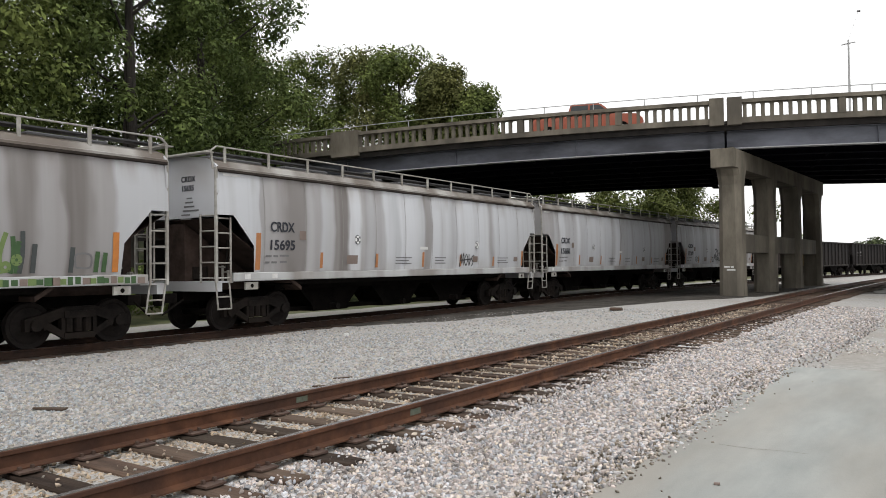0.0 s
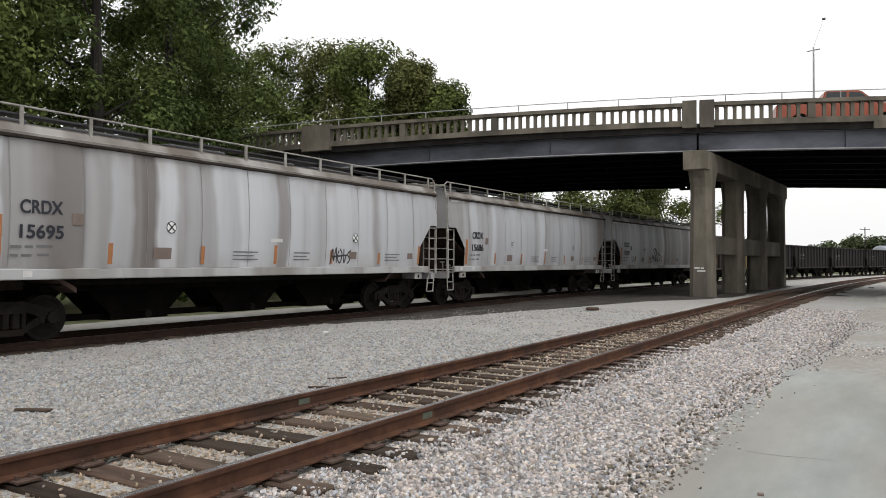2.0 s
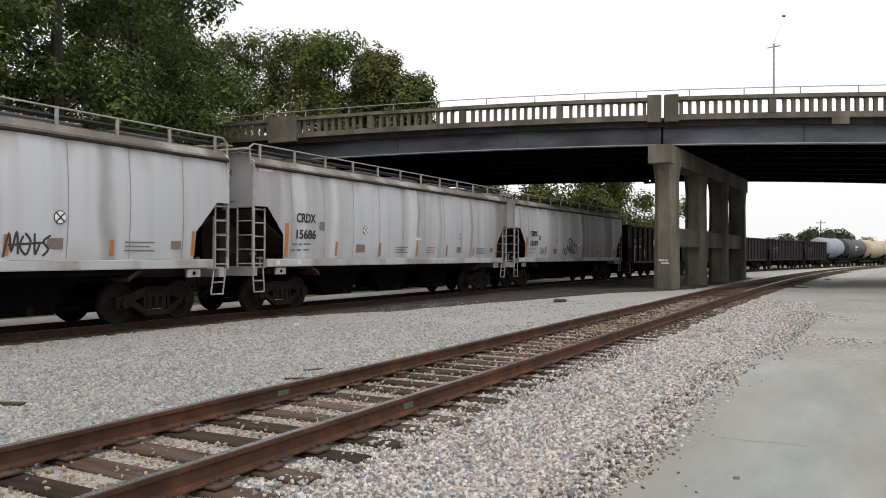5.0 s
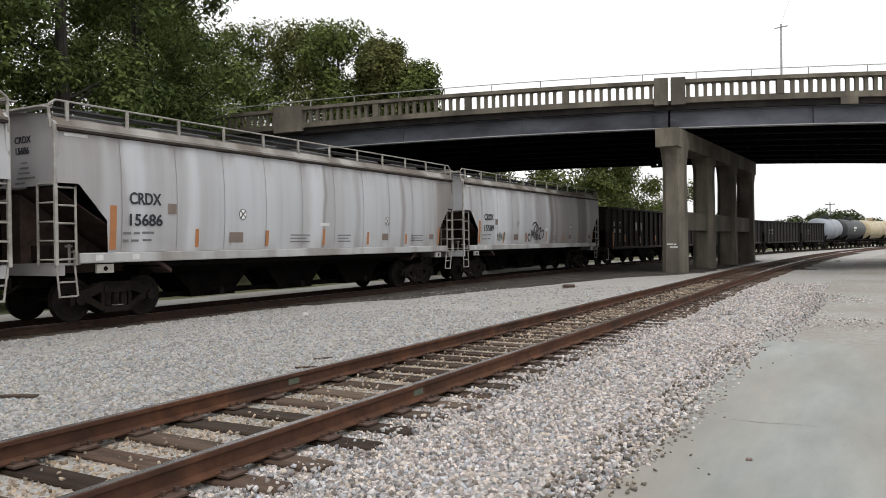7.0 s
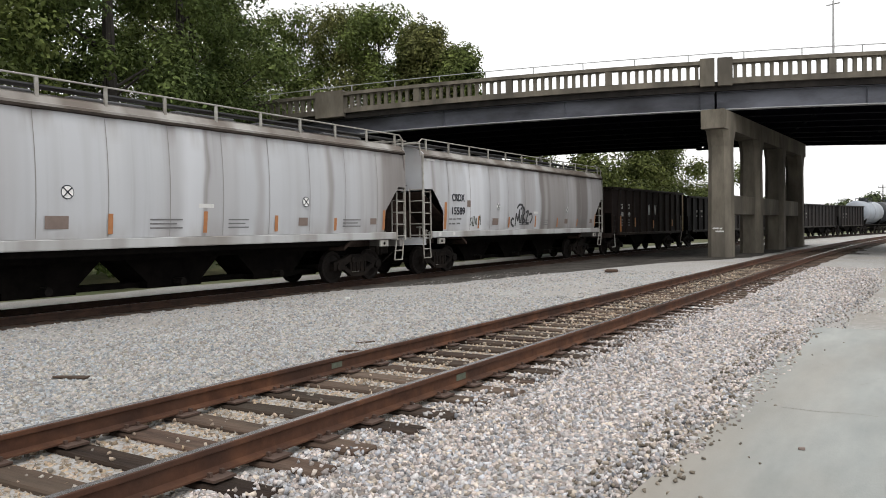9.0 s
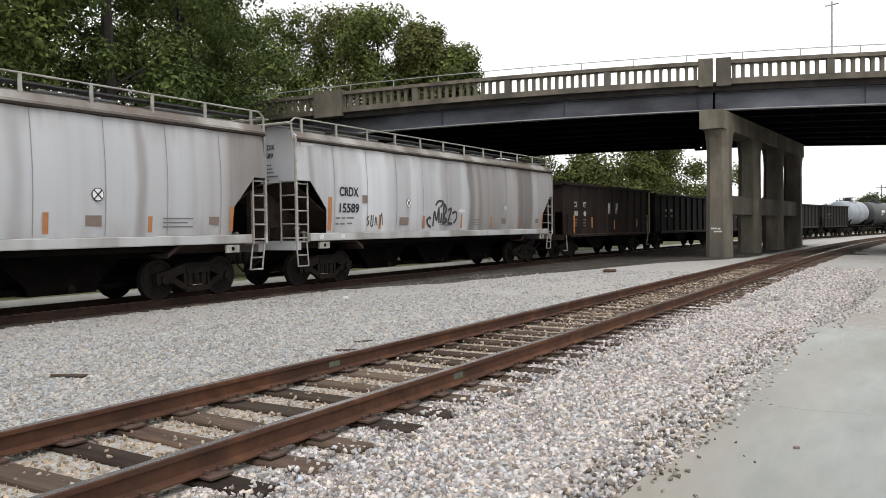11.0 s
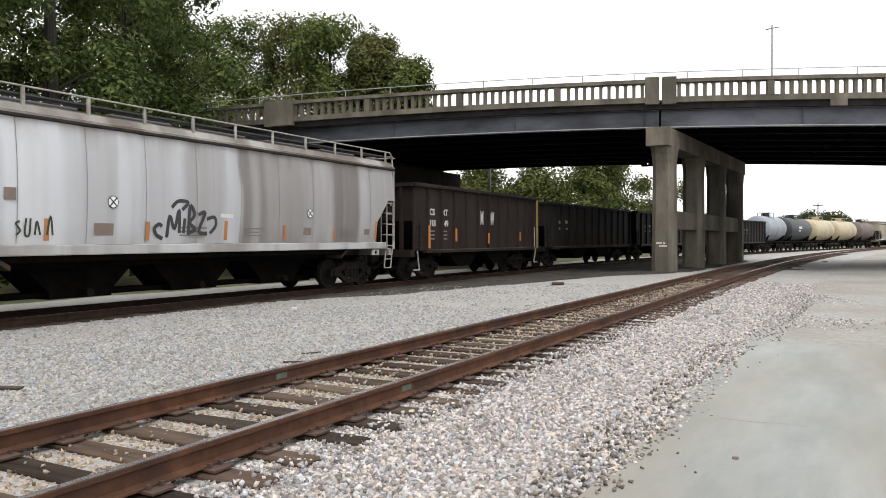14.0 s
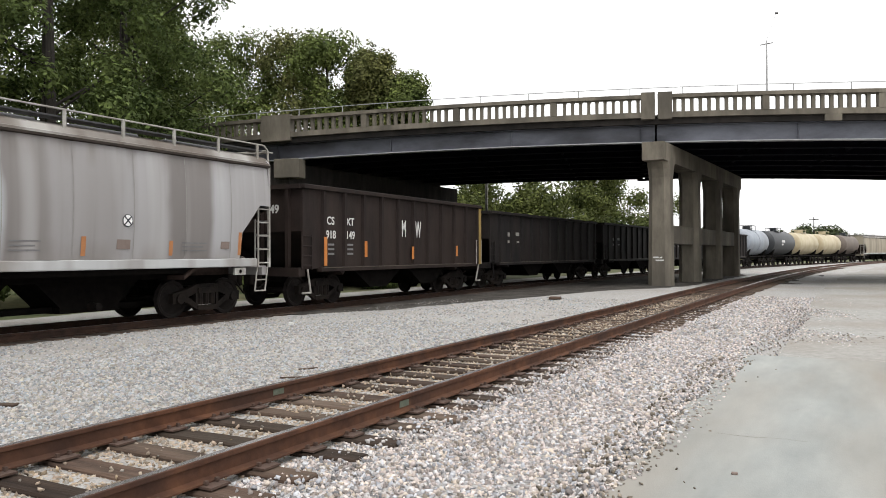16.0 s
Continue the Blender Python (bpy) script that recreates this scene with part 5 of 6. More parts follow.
def build_tank(label, length, paint, band, dome):
    car = new("tank_car")
    tagged(car, label, "tank car", group="cars of the freight train")
    h = length / 2 - 0.45
    r, zc = 1.45, 2.7
    bm = bmesh.new()
    rings = []
    stations = [(-h + 0.0, 0.05), (-h + 0.04, 0.5), (-h + 0.16, 0.82), (-h + 0.36, 0.97), (-h + 0.55, 1.0), (0, 1.0)]
    stations += [(-y, k) for y, k in stations[-2::-1]]
    for y, k in stations:
        rings.append([bm.verts.new((k * r * math.cos(2 * math.pi * i / 28), y, zc + k * r * math.sin(2 * math.pi * i / 28))) for i in range(28)])
    for a, b in zip(rings, rings[1:]):
        for i in range(28):
            bm.faces.new((a[i], a[(i + 1) % 28], b[(i + 1) % 28], b[i]))
    bm.faces.new(rings[0])
    bm.faces.new(rings[-1])
    part("tank", fixed(bm), paint, car, smooth=True)
    if band:
        bm = bmesh.new()
        rod(bm, (0, -0.12, zc), (0, 0.12, zc), r + 0.02, 28)
        part("band", bm, paint, car)
    bm = bmesh.new()
    rod(bm, (0, 0, zc + r - 0.1), (0, 0, zc + r + 0.35), 0.4, 12)
    part("dome", bm, dome, car)
    bm = bmesh.new()
    for y in (-0.8, 0.8):
        for x in (-0.7, 0.7):
            rod(bm, (x, y, zc + r - 0.4), (x, y, zc + r + 0.42), 0.035, 5)
    for y in (-0.8, 0.8):
        rod(bm, (-0.7, y, zc + r + 0.4), (0.7, y, zc + r + 0.4), 0.03, 5)
    for x in (-0.7, 0.7):
        rod(bm, (x, -0.8, zc + r + 0.4), (x, 0.8, zc + r + 0.4), 0.03, 5)
    box(bm, -0.75, 0.75, -0.85, 0.85, zc + r + 0.02, zc + r + 0.06)
    part("platform", bm, dome, car)
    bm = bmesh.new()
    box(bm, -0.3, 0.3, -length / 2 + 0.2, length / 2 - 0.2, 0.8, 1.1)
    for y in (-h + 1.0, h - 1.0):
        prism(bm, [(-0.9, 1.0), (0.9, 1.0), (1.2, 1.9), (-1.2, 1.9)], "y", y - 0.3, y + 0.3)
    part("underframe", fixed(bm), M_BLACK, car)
    bm = bmesh.new()
    for x in (-1.4, 1.4):
        box(bm, x - 0.12, x + 0.12, -length / 2 + 0.15, length / 2 - 0.15, 1.1, 1.18)
    part("running_board", bm, M_TRUCK, car)
    add_trucks(car, length / 2 - 1.6)
    add_couplers(car, length / 2 - 0.1)
    return car


P_TANK_GREY = material("tank_grey", (0.19, 0.22, 0.26), (0.27, 0.3, 0.34), 0.8, 0.5, 0.05, c3=(0.15, 0.145, 0.145), scale3=0.5, amount3=0.5)
P_TANK_BLACK = material("tank_black", (0.010, 0.0125, 0.016), (0.022, 0.0255, 0.03), 0.8, 0.5, 0.05)
P_TANK_CREAM = material("tank_cream", (0.385, 0.329, 0.21), (0.476, 0.42, 0.294), 0.8, 0.55, 0.05, c3=(0.266, 0.196, 0.112), scale3=0.5, amount3=0.5)
P_TANK_BROWN = material("tank_brown", (0.084, 0.063, 0.0525), (0.14, 0.112, 0.091), 0.8, 0.6, 0.05)
for label, s0, s1, paint, band in (("pale grey tank car with a dark band", 134.9, 144.2, P_TANK_GREY, True), ("black tank car with a white mark", 145.0, 156.0, P_TANK_BLACK, False), ("cream tank car with rusty stains", 156.8, 167.4, P_TANK_CREAM, False), ("cream tank car with a roof platform", 168.2, 179.0, P_TANK_CREAM, False), ("brown tank car in the distance", 180.0, 188.5, P_TANK_BROWN, False)):
    c = build_tank(label, s1 - s0, paint, band, P_TANK_CREAM if paint is P_TANK_CREAM else P_TANK_BLACK)
    HOME.append((c, (s0 + s1) / 2))
    if paint is P_TANK_BLACK:
        bm = bmesh.new()
        box(bm, 1.452, 1.456, -1.6, -0.2, 2.75, 3.05)
        box(bm, 1.452, 1.456, -1.6, -0.9, 2.4, 2.6)
        part("white_mark", bm, M_WHITE, c, "white rectangular mark")
for label, s0, paint in (("tan covered hopper car in the distance", 190, P_TAN), ("white covered hopper car in the distance", 207.5, P_PALE), ("white covered hopper car at the end of sight", 225, P_PALE)):
    c = build_hopper(label, paint, "", False)
    HOME.append((c, s0 + HL / 2))


# graffiti and tags
def graffiti():
    h = HL / 2
    green = plain("graffiti_green", (0.035, 0.082, 0.026))
    lime = plain("graffiti_lime", (0.13, 0.19, 0.06))
    blue = plain("graffiti_blue", (0.049, 0.196, 0.294))
    maroon = plain("graffiti_maroon", (0.175, 0.063, 0.042))
    dark = plain("graffiti_dark", (0.042, 0.049, 0.049))
    rnd = random.Random(5)
    for k in range(10):
        y = h - 4.75 + k * 0.17 + rnd.uniform(-0.04, 0.04)
        scrawl(car1, "graffiti", (green, dark, green, lime)[k % 4], [[(y, 1.5), (y + rnd.uniform(-0.05, 0.05), 1.85), (y + rnd.uniform(-0.05, 0.08), 1.95 + 0.35 * rnd.random())]], 0.045)
    for k in range(8):
        y, z = h - 4.7 + k * 0.2, 1.62 + 0.13 * (k % 3)
        scrawl(car1, "graffiti", lime, [[(y + 0.07 * math.cos(a), z + 0.07 * math.sin(a)) for a in np.linspace(0, 6.3, 9)]], 0.04)
    for r, mat in ((0.42, blue), (0.33, dark), (0.27, M_WHITE), (0.17, M_WHITE), (0.10, maroon)):
        scrawl(car1, "graffiti", mat, [[(h - 4.15 + r * 1.25 * math.cos(a), 1.48 + r * math.sin(a)) for a in np.linspace(0.1, 3.04, 14)]], 0.045)
    for e, z1, mat in ((3.0, 2.05, dark), (2.25, 2.0, dark), (1.72, 1.92, green), (1.55, 1.9, green), (3.3, 2.1, green)):
        scrawl(car1, "graffiti", mat, [[(h - e, 1.5), (h - e + 0.03, z1)]], 0.05)
    scrawl(car1, "graffiti", M_INK_FADED, [[(h - 2.15, 1.6), (h - 1.85, 1.6), (h - 1.85, 1.85), (h - 2.15, 1.85), (h - 2.15, 1.6)]], 0.02)
    mark(car1, "reflector", M_ORANGE, h - 1.36, h - 1.22, 1.5, 2.32, "bright orange reflector strip")
    for k in range(20):
        bm = bmesh.new()
        y = h - 3.7 + k * 0.155
        box(bm, 1.586, 1.592, y, y + 0.10 + 0.07 * rnd.random(), 1.25 + 0.03 * rnd.random(), 1.38 + 0.04 * rnd.random())
        part("sill_graffiti", bm, (lime, green, green, M_PATCH)[k % 4], car1)
    bm = bmesh.new()
    box(bm, 1.586, 1.592, -h + 0.8, h - 3.75, 1.25, 1.41)
    part("sill_graffiti", bm, maroon, car1, "maroon sprayed sill")
    ink = plain("tag_black", (0.0315, 0.0315, 0.035))
    y0 = -h + 6.2
    tag = [[(0, 1.7), (-0.1, 1.85), (0.1, 1.95), (0.25, 1.9)], [(0.0, 1.7), (0.3, 1.62)], [(0.5, 1.65), (0.6, 2.15), (0.85, 1.85), (1.05, 2.3), (1.1, 1.75)], [(1.3, 1.75), (1.35, 2.1)], [(1.55, 1.7), (1.6, 2.4), (1.85, 2.2), (1.6, 2.0), (1.9, 1.85), (1.55, 1.75)], [(2.05, 2.2), (2.4, 2.25), (2.1, 1.8), (2.55, 1.75)], [(2.5, 2.1), (2.9, 2.15), (3.0, 1.95), (2.7, 1.75)], [(0.7, 2.35), (1.0, 2.5), (1.5, 2.48), (1.2, 2.3)]]
    scrawl(car4, "tag", ink, [[(y0 + a * 0.6, b * 0.98 - 0.03) for a, b in s] for s in tag], 0.044)
    tag2 = [[(0, 1.85), (-0.12, 1.8), (0.02, 1.68), (-0.1, 1.6)], [(0.2, 1.9), (0.18, 1.62), (0.32, 1.6), (0.34, 1.9)], [(0.5, 1.6), (0.55, 1.85), (0.68, 1.6)], [(0.9, 1.6), (1.0, 1.95), (1.1, 1.6)]]
    scrawl(car4, "tag", plain("tag_olive", (0.03, 0.042, 0.018)), [[(-h + 3.0 + a * 0.62, b * 1.05 - 0.05) for a, b in s] for s in tag2], 0.02)
    y0 = -h + 10.45
    tag3 = [[(0, 1.5), (0.12, 1.95), (0.2, 1.6), (0.32, 1.98), (0.38, 1.55)], [(0.5, 1.9), (0.42, 1.7), (0.6, 1.55), (0.7, 1.8), (0.55, 1.95)], [(0.8, 1.95), (0.84, 1.55), (0.95, 1.75)], [(1.25, 1.92), (1.05, 1.8), (1.2, 1.65), (1.05, 1.52)], [(0.1, 1.72), (1.1, 1.78)]]
    scrawl(car2, "tag", ink, [[(y0 + 0.1 + a * 0.74, b) for a, b in s] for s in tag3], 0.022)


graffiti()


# ---- pickup on the bridge ----
def build_pickup():
    car = new("pickup_truck")
    tagged(car, "orange-red crew-cab pickup truck driving over the bridge", "pickup truck")
    red = plain("orange_red_paint", (0.294, 0.07, 0.035), 0.35)
    glass = plain("dark_glass", (0.021, 0.0245, 0.028), 0.1)
    bm = bmesh.new()
    prism(bm, [(-2.9, 0.45), (2.85, 0.45), (2.9, 0.85), (2.6, 1.12), (1.45, 1.2), (-2.9, 1.2)], "y", -0.98, 0.98)
    bmesh.ops.bevel(bm, geom=bm.edges[:], offset=0.05, segments=2, affect="EDGES")
    part("body", fixed(bm), red, car)
    bm = bmesh.new()
    prism(bm, [(-0.95, 1.2), (1.5, 1.2), (0.75, 1.82), (-0.75, 1.85)], "y", -0.82, 0.82)
    bmesh.ops.bevel(bm, geom=bm.edges[:], offset=0.06, segments=2, affect="EDGES")
    cab = part("cab", fixed(bm), red, car)
    for y in (-0.83, 0.83):
        for pts in ([(-0.8, 1.26), (0.15, 1.26), (0.15, 1.74), (-0.68, 1.75)], [(0.25, 1.26), (1.28, 1.26), (0.72, 1.72), (0.25, 1.73)]):
            bm = bmesh.new()
            prism(bm, pts, "y", min(y * 0.985, y * 1.005), max(y * 0.985, y * 1.005))
            part("side_window", fixed(bm), glass, cab)
    for x in (-1.85, 1.85):
        for y in (-0.88, 0.88):
            bm = bmesh.new()
            rod(bm, (x, y - 0.12, 0.38), (x, y + 0.12, 0.38), 0.38, 18)
            tyre = part("wheel", bm, M_BLACK, car)
            bm = bmesh.new()
            rod(bm, (x, y * 1.13, 0.38), (x, y * 1.15, 0.38), 0.22, 14)
            part("rim", bm, M_GALV, tyre)
    return car


pickup = build_pickup()


# ---- trees ----
def leaf_cloud(name, centres, count, size, mat, parent, seed):
    """Small leaf blades in clumps round the given centres (x, y, z, radius)."""
    rs = np.random.RandomState(seed)
    cs = np.array(centres)
    weight = cs[:, 3] ** 2
    pick = rs.choice(len(cs), count, p=weight / weight.sum())
    d = rs.normal(size=(count, 3))
    d /= np.linalg.norm(d, axis=1)[:, None]
    rad = cs[pick, 3] * (0.15 + 0.95 * rs.rand(count) ** 0.7)
    pos = cs[pick, :3] + d * rad[:, None] * np.array((1, 1, 0.8))
    face = d + np.array((0, 0, 0.5)) + 0.55 * rs.normal(size=(count, 3))
    u = np.cross(face, rs.normal(size=(count, 3)))
    u /= np.linalg.norm(u, axis=1)[:, None]
    v = np.cross(face, u)
    v /= np.linalg.norm(v, axis=1)[:, None]
    s = (size * (0.6 + 0.8 * rs.rand(count)))[:, None]
    n = np.cross(u, v)
    p = np.stack([pos - u * s, pos + v * s * 0.5 + n * s * 0.15, pos + u * s, pos - v * s * 0.5 + n * s * 0.15], 1).reshape(-1, 3)
    me = bpy.data.meshes.new(name)
    me.vertices.add(len(p))
    me.vertices.foreach_set("co", p.astype(np.float32).ravel())
    me.loops.add(4 * count)
    me.loops.foreach_set("vertex_index", np.arange(4 * count, dtype=np.int32))
    me.polygons.add(count)
    me.polygons.foreach_set("loop_start", np.arange(0, 4 * count, 4, dtype=np.int32))
    me.materials.append(mat)
    me.update(calc_edges=True)
    ob = new(name, me)
    if parent:
        ob.parent = parent
    return ob


def build_tree(x, y, height, radius, mat, seed, count, size=0.22, low=0.22, label="tall leafy broad-leaved tree behind the railway", clumps=44, puff=(0.18, 0.36)):
    rnd = random.Random(seed)
    z0 = ground_height(x, y) - 0.3
    tree = new("tree")
    tree.matrix_basis = pose(x, y, z0)
    tagged(tree, label, "tree")
    bm = bmesh.new()
    rod(bm, (0, 0, 0), (0.1, 0.05, height * 0.35), 0.022 * height, 8, 0.015 * height)
    rod(bm, (0.1, 0.05, height * 0.34), (-0.1, 0.1, height * 0.8), 0.015 * height, 7, 0.004 * height)
    centres = []
    for k in range(clumps):
        f = low + (0.95 - low) * (k + rnd.random()) / clumps
        spread_r = radius * math.sin(math.pi * min(0.97, 0.22 + 0.74 * (f - low) / (1 - low))) * rnd.uniform(0.35, 1.0)
        a = k * 2.4 + rnd.uniform(-0.5, 0.5)
        c = (spread_r * math.cos(a), spread_r * math.sin(a), height * f)
        centres.append((*c, radius * rnd.uniform(*puff)))
        if k % 3 == 0:
            rod(bm, (0, 0.05, max(height * 0.2, c[2] - 0.45 * spread_r - 0.8)), (c[0], c[1], c[2]), 0.004 * height, 5, 0.001 * height)
    part("trunk", bm, M_BARK, tree)
    leaf_cloud("crown", centres, count, size, mat, tree, seed)
    return tree


NEAR_TREES = [(-27.5, 7, 17, 5.5), (-30, 13, 20, 6.0), (-29, 20, 19, 5.0), (-33, 27, 19, 5.5), (-38, 32, 18, 5.0), (-26.5, 1, 16, 5.0), (-36, 9, 21, 6), (-38, 19, 20, 5)]
for k, (x, y, hh, rr) in enumerate(NEAR_TREES):
    build_tree(x, y, hh, rr, (M_LEAF, M_LEAF_MID, M_LEAF)[k % 3], 40 + k, 38000, 0.115, 0.12, clumps=64, puff=(0.15, 0.31))
BACK_TREES = [(-55, 58, 21.6, 7), (-49.5, 61, 21.4, 7.0), (-44.5, 60, 20.4, 6), (-40, 61, 18.5, 5.0), (-36.5, 61, 15.6, 4.5), (-41, 62, 20.5, 1.8), (-42.2, 64, 19.3, 5.2), (-60, 50, 24, 7.5)]
for k, (x, y, hh, rr) in enumerate(BACK_TREES):
    build_tree(x, y, hh, rr, (M_LEAF_MID, M_LEAF_OLIVE)[k % 2], 70 + k, 26000 if rr > 2 else 1400, 0.17, 0.12, "olive-green broad-leaved tree behind the bridge")


def far_woods():
    rnd = random.Random(9)
    cs = []
    for k in range(150):
        s = 54 + 0.62 * k
        top = 10.5 - 7.5 * smooth(75, 130, s)
        x, y, a = on_track(FAR, s, -rnd.uniform(9, 19))
        cs.append((x, y, rnd.uniform(0.6, top), rnd.uniform(1.2, 2.4)))
    for k in range(70):
        cs.append((rnd.uniform(-40, -23), rnd.uniform(58, 84), rnd.uniform(0.6, 9.5), rnd.uniform(1.2, 2.6)))
    tagged(leaf_cloud("far_woods", cs, 140000, 0.19, M_LEAF_FAR, None, 5), "mixed green scrub and trees along the railway", "woods", kind="stuff")
    cs = []
    for k in range(80):
        x = rnd.uniform(-24, 2)
        cs.append((x, rnd.uniform(225, 250), rnd.uniform(0, 7.5) * (1 - ((x + 9) / 26) ** 2), rnd.uniform(1.6, 3)))
    for k in range(60):
        cs.append((rnd.uniform(2, 60), rnd.uniform(260, 300), rnd.uniform(0, 2.5), rnd.uniform(1.6, 3)))
    tagged(leaf_cloud("distant_woods", cs, 60000, 0.42, M_LEAF_DISTANT, None, 6), "hazy distant belt of green trees", "woods", kind="stuff")
    cs = []
    for k in range(150):
        x = rnd.uniform(-24.0, -20.6)
        cs.append((x, -6 + k * 0.27, rnd.uniform(0.1, 0.7) + 0.35 * (-20.6 - x), rnd.uniform(0.35, 0.8)))
    tagged(leaf_cloud("weeds", cs, 34000, 0.12, M_LEAF, None, 7), "low green weeds along the foot of the bank", "weeds", kind="stuff")


far_woods()


def build_pole(x, y, top, mat, label, arm):
    ob = new("utility_pole")
    ob.matrix_basis = pose(x, y, ground_height(x, y) - 0.1)
    tagged(ob, label, "utility pole")
    bm = bmesh.new()
    rod(bm, (0, 0, 0), (0, 0, top), 0.15, 8, 0.1)
    part("pole", bm, mat, ob)
    if arm:
        bm = bmesh.new()
        box(bm, -1.1, 1.1, -0.06, 0.06, top - 0.7, top - 0.55)
        arm_ob = part("crossarm", bm, mat, ob)
        for k in (-0.9, 0.9):
            bm = bmesh.new()
            rod(bm, (k, 0, top - 0.55), (k, 0, top - 0.35), 0.05, 6)
            part("insulator", bm, mat, arm_ob)


build_pole(-24.6, 53.2, 7.4, M_LADDER, "pale metal pole among the scrub", False)
build_pole(-25.5, 88, 9.0, M_BARK, "dark timber utility pole among the trees", False)
build_pole(-8.5, 215, 7.5, M_BARK, "distant timber utility pole with a crossarm", True)


# ---- loose ballast stones ----
def scatter_stones(name, mat, regions, seed, label):
    """Crushed stones lying on the ground; regions: offset range from the near track, range along it, stones a square metre, size."""
    rs = np.random.RandomState(seed)
    ico = np.array([(x, y, z) for x in (-1, 1) for y in (-1, 1) for z in (-1, 1)]) * 0.62
    tri = np.array([(0, 1, 3), (0, 3, 2), (4, 6, 7), (4, 7, 5), (0, 4, 5), (0, 5, 1), (2, 3, 7), (2, 7, 6), (0, 2, 6), (0, 6, 4), (1, 5, 7), (1, 7, 3)])
    allv, allf, base = [], [], 0
    for d0, d1, s0, s1, dens, size, lift in regions:
        n = int((d1 - d0) * (s1 - s0) * dens)
        d = rs.uniform(d0, d1, n)
        s = rs.uniform(s0, s1, n)
        x, y = NEAR[0] + d, s
        z = np.array([ground_height(a, b) for a, b in zip(x, y)]) + lift
        sz = size * (0.55 + 0.75 * rs.rand(n))
        q = rs.normal(size=(n, 4))
        q /= np.linalg.norm(q, axis=1)[:, None]
        a, b, c, e = q.T
        R = np.stack([1 - 2 * (c * c + e * e), 2 * (b * c - a * e), 2 * (b * e + a * c), 2 * (b * c + a * e), 1 - 2 * (b * b + e * e), 2 * (c * e - a * b), 2 * (b * e - a * c), 2 * (c * e + a * b), 1 - 2 * (b * b + c * c)], 1).reshape(n, 3, 3)
        shape = ico[None] * (1 + 0.26 * rs.normal(size=(n, 8, 1))) * np.array((1.25, 1.0, 0.75))
        v = np.einsum("nij,nkj->nki", R, shape) * sz[:, None, None]
        v += np.stack([x, y, z + sz * 0.25], 1)[:, None, :]
        allv.append(v.reshape(-1, 3))
        allf.append((tri[None] + 8 * np.arange(n)[:, None, None] + base).reshape(-1, 3))
        base += 8 * n
    v, f = np.concatenate(allv), np.concatenate(allf)
    me = bpy.data.meshes.new(name)
    me.vertices.add(len(v))
    me.vertices.foreach_set("co", v.astype(np.float32).ravel())
    me.loops.add(len(f) * 3)
    me.loops.foreach_set("vertex_index", f.astype(np.int32).ravel())
    me.polygons.add(len(f))
    me.polygons.foreach_set("loop_start", np.arange(0, len(f) * 3, 3, dtype=np.int32))
    me.materials.append(mat)
    me.update(calc_edges=True)
    tagged(new(name, me), label, "ballast", kind="stuff")


scatter_stones("ballast_stones", M_STONE, [
    (0.85, 3.0, 1.5, 8, 1500, 0.020, -0.006), (0.85, 3.05, 8, 15, 800, 0.023, -0.006), (0.85, 3.4, 15, 30, 200, 0.026, -0.008),
    (1.05, 1.4, 1.5, 14, 170, 0.018, 0.03), (2.9, 3.12, 2, 12.7, 600, 0.02, 0.02), (3.1, 3.2, 4.6, 12.6, 560, 0.019, 0.034), (3.18, 3.28, 5.2, 11.5, 330, 0.018, 0.038), (3.26, 3.36, 6.0, 10, 130, 0.016, 0.04), (3.3, 4.7, 14.5, 30, 70, 0.02, 0.015), (3.0, 4.6, 12.6, 24, 60, 0.018, 0.02)], 1, "pale pinkish-grey crushed stone ballast")
scatter_stones("grey_stones", M_STONE_GREY, [
    (-4.5, -0.85, 2.5, 9, 850, 0.020, -0.006), (-7.5, -0.85, 9, 16, 280, 0.023, -0.008), (-7.5, -4.5, 4, 9, 400, 0.022, -0.008), (-9.5, -7.5, 4, 16, 120, 0.024, -0.008), (-9, -0.85, 16, 26, 60, 0.026, -0.01)], 3, "cool grey crushed stone ballast")
scatter_stones("track_stones", M_STONE_TAN, [
    (-0.72, 0.72, 1.5, 11, 1000, 0.022, -0.016), (-0.72, 0.72, 11, 28, 260, 0.03, -0.008), (-0.66, 0.66, 1.5, 16, 28, 0.017, 0.03), (-0.66, 0.66, 16, 30, 25, 0.022, 0.03), (0.7, 1.3, 1.5, 12, 420, 0.022, -0.02), (-1.3, -0.8, 1.5, 12, 620, 0.022, 0.0)], 2, "tan-stained crushed stone between the ties")
scatter_stones("edge_gravel", M_STONE_DARK, [
    (2.7, 3.12, 1.5, 12.6, 110, 0.016, 0.02), (3.08, 3.22, 1.5, 12.6, 150, 0.015, 0.038), (3.18, 3.34, 4.5, 12, 110, 0.014, 0.042), (3.3, 3.7, 1.5, 12.6, 6, 0.011, 0.042), (3.0, 9.0, 12.7, 24, 14, 0.014, 0.025)], 4, "dark dirty gravel spilt along the slab edge")


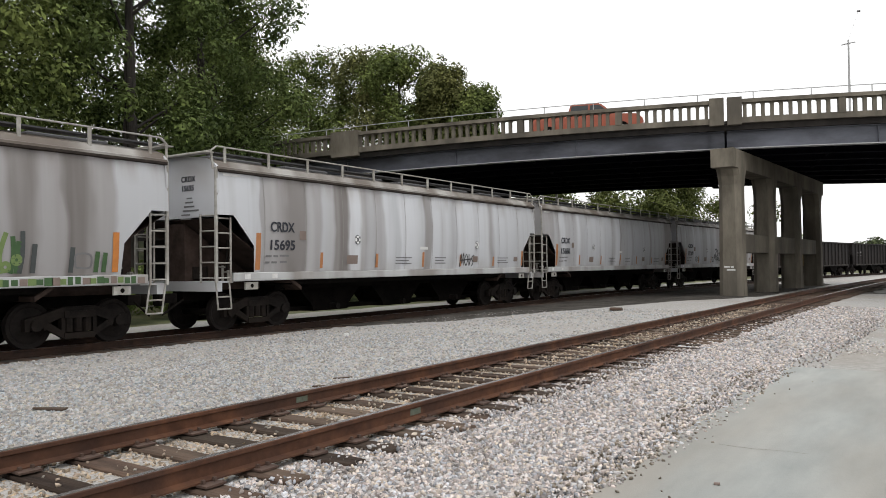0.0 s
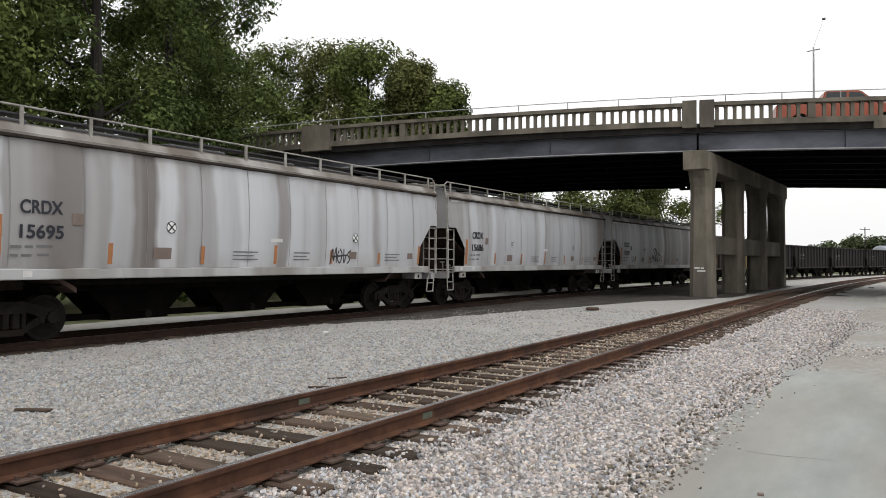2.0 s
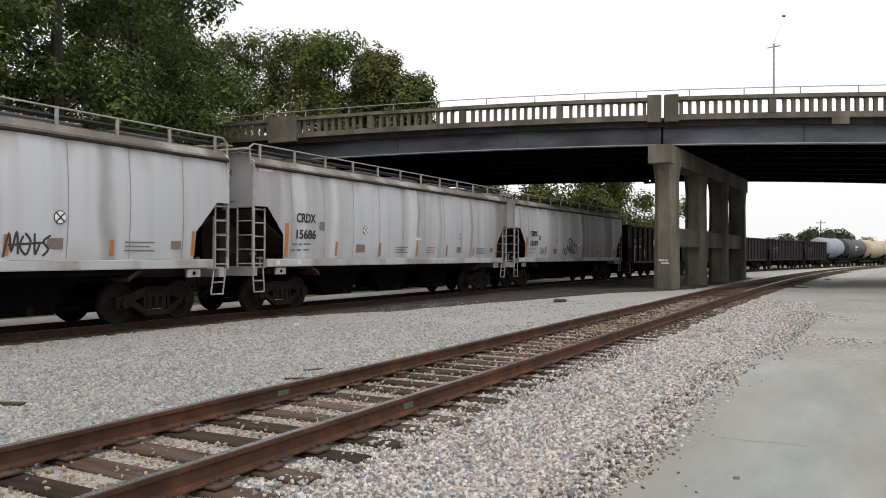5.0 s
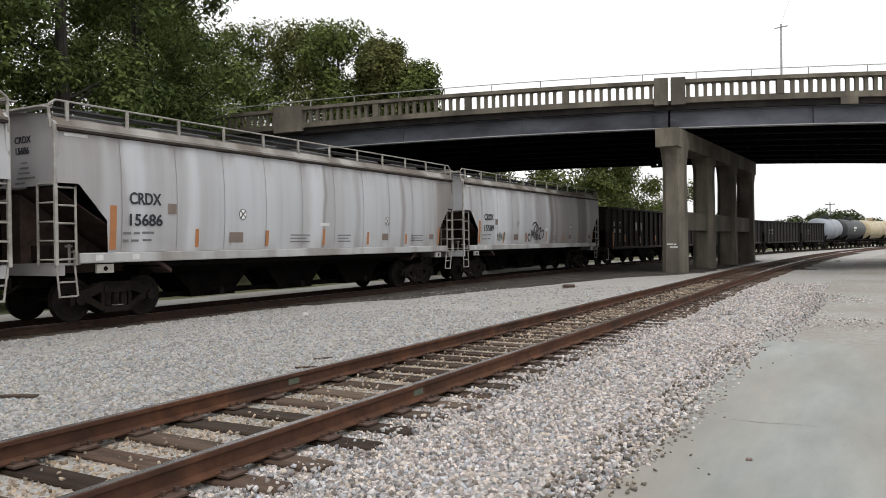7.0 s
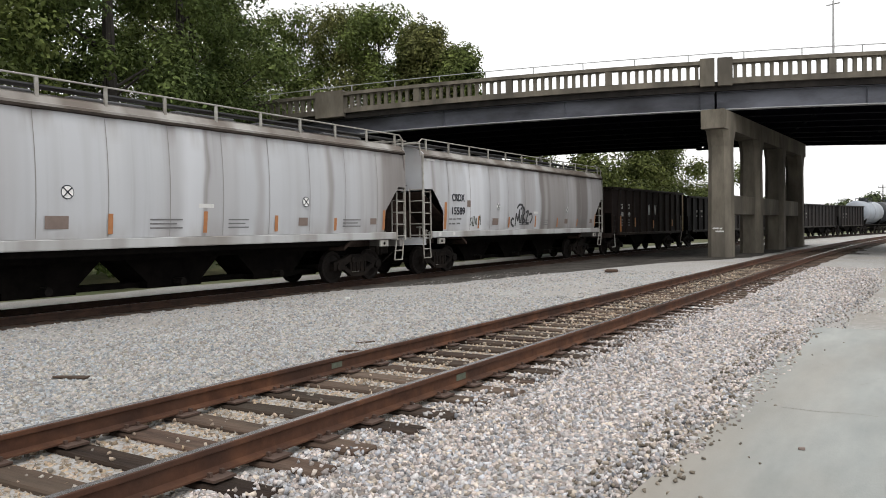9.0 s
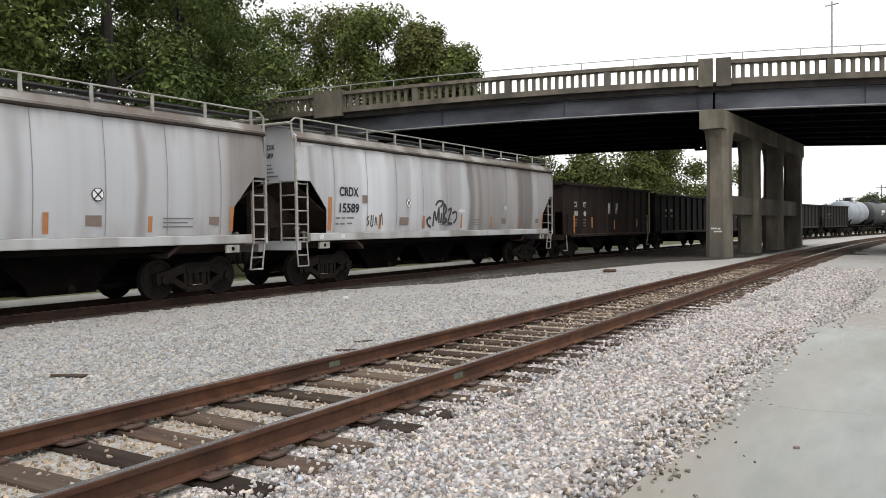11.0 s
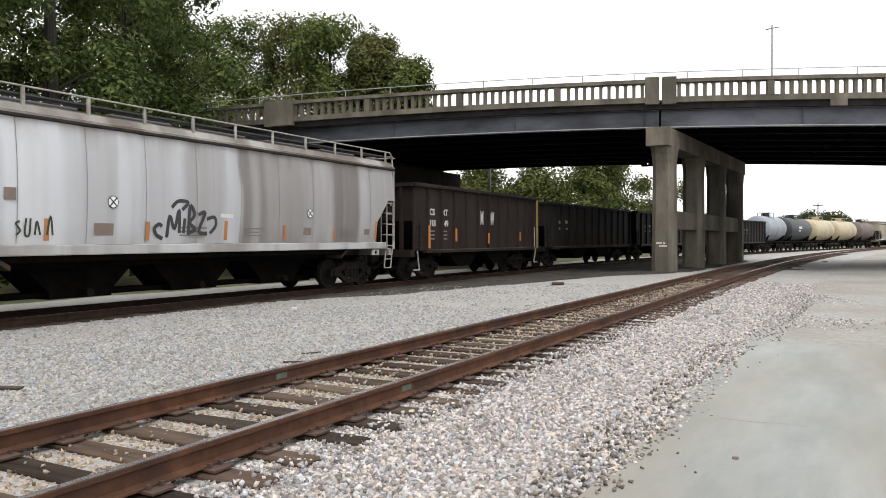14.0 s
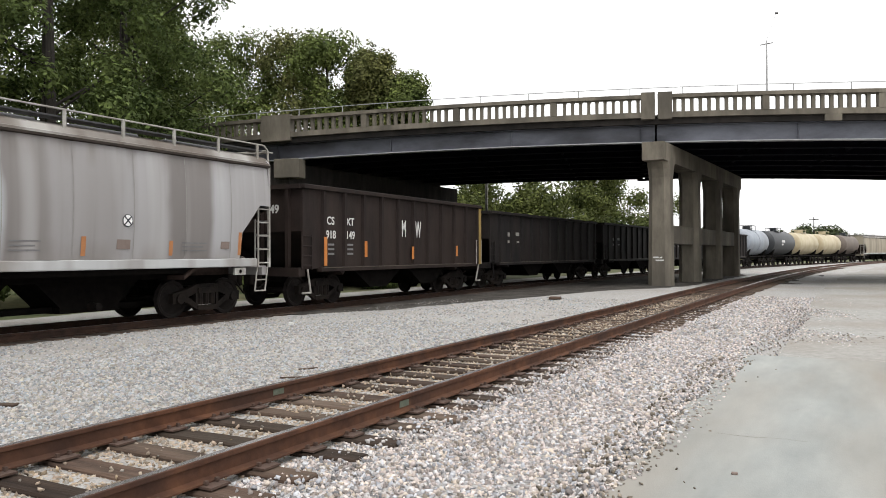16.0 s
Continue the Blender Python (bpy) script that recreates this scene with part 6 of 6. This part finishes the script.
# ---- small litter on the ground ----
def build_litter():
    for nm, lab, x, y, dx, dy, dz, mat, rz in (
            ("timber_scrap", "flat dark splinter of timber on the ballast", -7.95, 4.85, 0.2, 0.05, 0.015, M_TIE, 20),
            ("timber_scrap", "dark block of timber lying near the pier", -8.9, 24.6, 0.2, 0.1, 0.06, M_TIE, 5),
            ("white_stone", "lone white stone on grey ballast", -12.1, 14.7, 0.06, 0.05, 0.045, M_WHITE, 30),
            ("pebble", "small brown pebble on the concrete slab", -0.8, 5.65, 0.022, 0.014, 0.012, M_PATCH, 10),
            ("pebble", "small brown pebble on the concrete slab", -0.35, 4.4, 0.014, 0.012, 0.01, M_PATCH, 40),
            ("timber_scrap", "thin brown stick beside the rail", -6.3, 7.6, 0.16, 0.015, 0.012, M_TIE, 35),
            ("timber_scrap", "thin brown stick beside the rail", -6.6, 8.3, 0.14, 0.015, 0.012, M_TIE, 60)):
        bm = bmesh.new()
        box(bm, -dx, dx, -dy, dy, 0, dz * 1.6, min(dx, dy, dz) * 0.35)
        for v in bm.verts:
            v.co += min(dx, dy) * 0.25 * noise.noise_vector(v.co * 9 + Vector((x, y, 0)))
        z = -0.035 if x > -1.4 else ground_height(x, y) + (0.012 if x > -9 else 0.0)
        ob = part(nm, bm, mat)
        ob.matrix_basis = pose(x, y, z, 0, 0, rz)
        tagged(ob, lab, nm.replace("_", " "))


build_litter()


# ---- what moves ----
def motions():
    times = [k * 0.5 for k in range(33)]
    for car, s0 in HOME:
        walk(car, [(t, track_pose(FAR, s0 - rolling(t), HEAD_FAR)) for t in times])
    fine = [k * 0.2 for k in range(81)]
    near_cars = {c for c, s0 in HOME[:6]}
    for w, y in ROLLERS:
        if w.parent in near_cars:
            walk(w, [(t, pose(0, y, 0.457, math.degrees(rolling(t) / 0.457), 0, 0)) for t in fine])
    heading = math.degrees(math.atan2(BD.y, BD.x))
    rows = []
    for t in times:
        u = -6.7 + 6.6 * t
        x, y = bridge_xy(u, 3.2)
        slope = -math.degrees(math.atan2(crest(u + 0.5) - crest(u - 0.5), 1.0))
        rows.append((t, pose(x, y, 7.94 + crest(u), 0, slope, heading)))
    walk(pickup, rows)


motions()
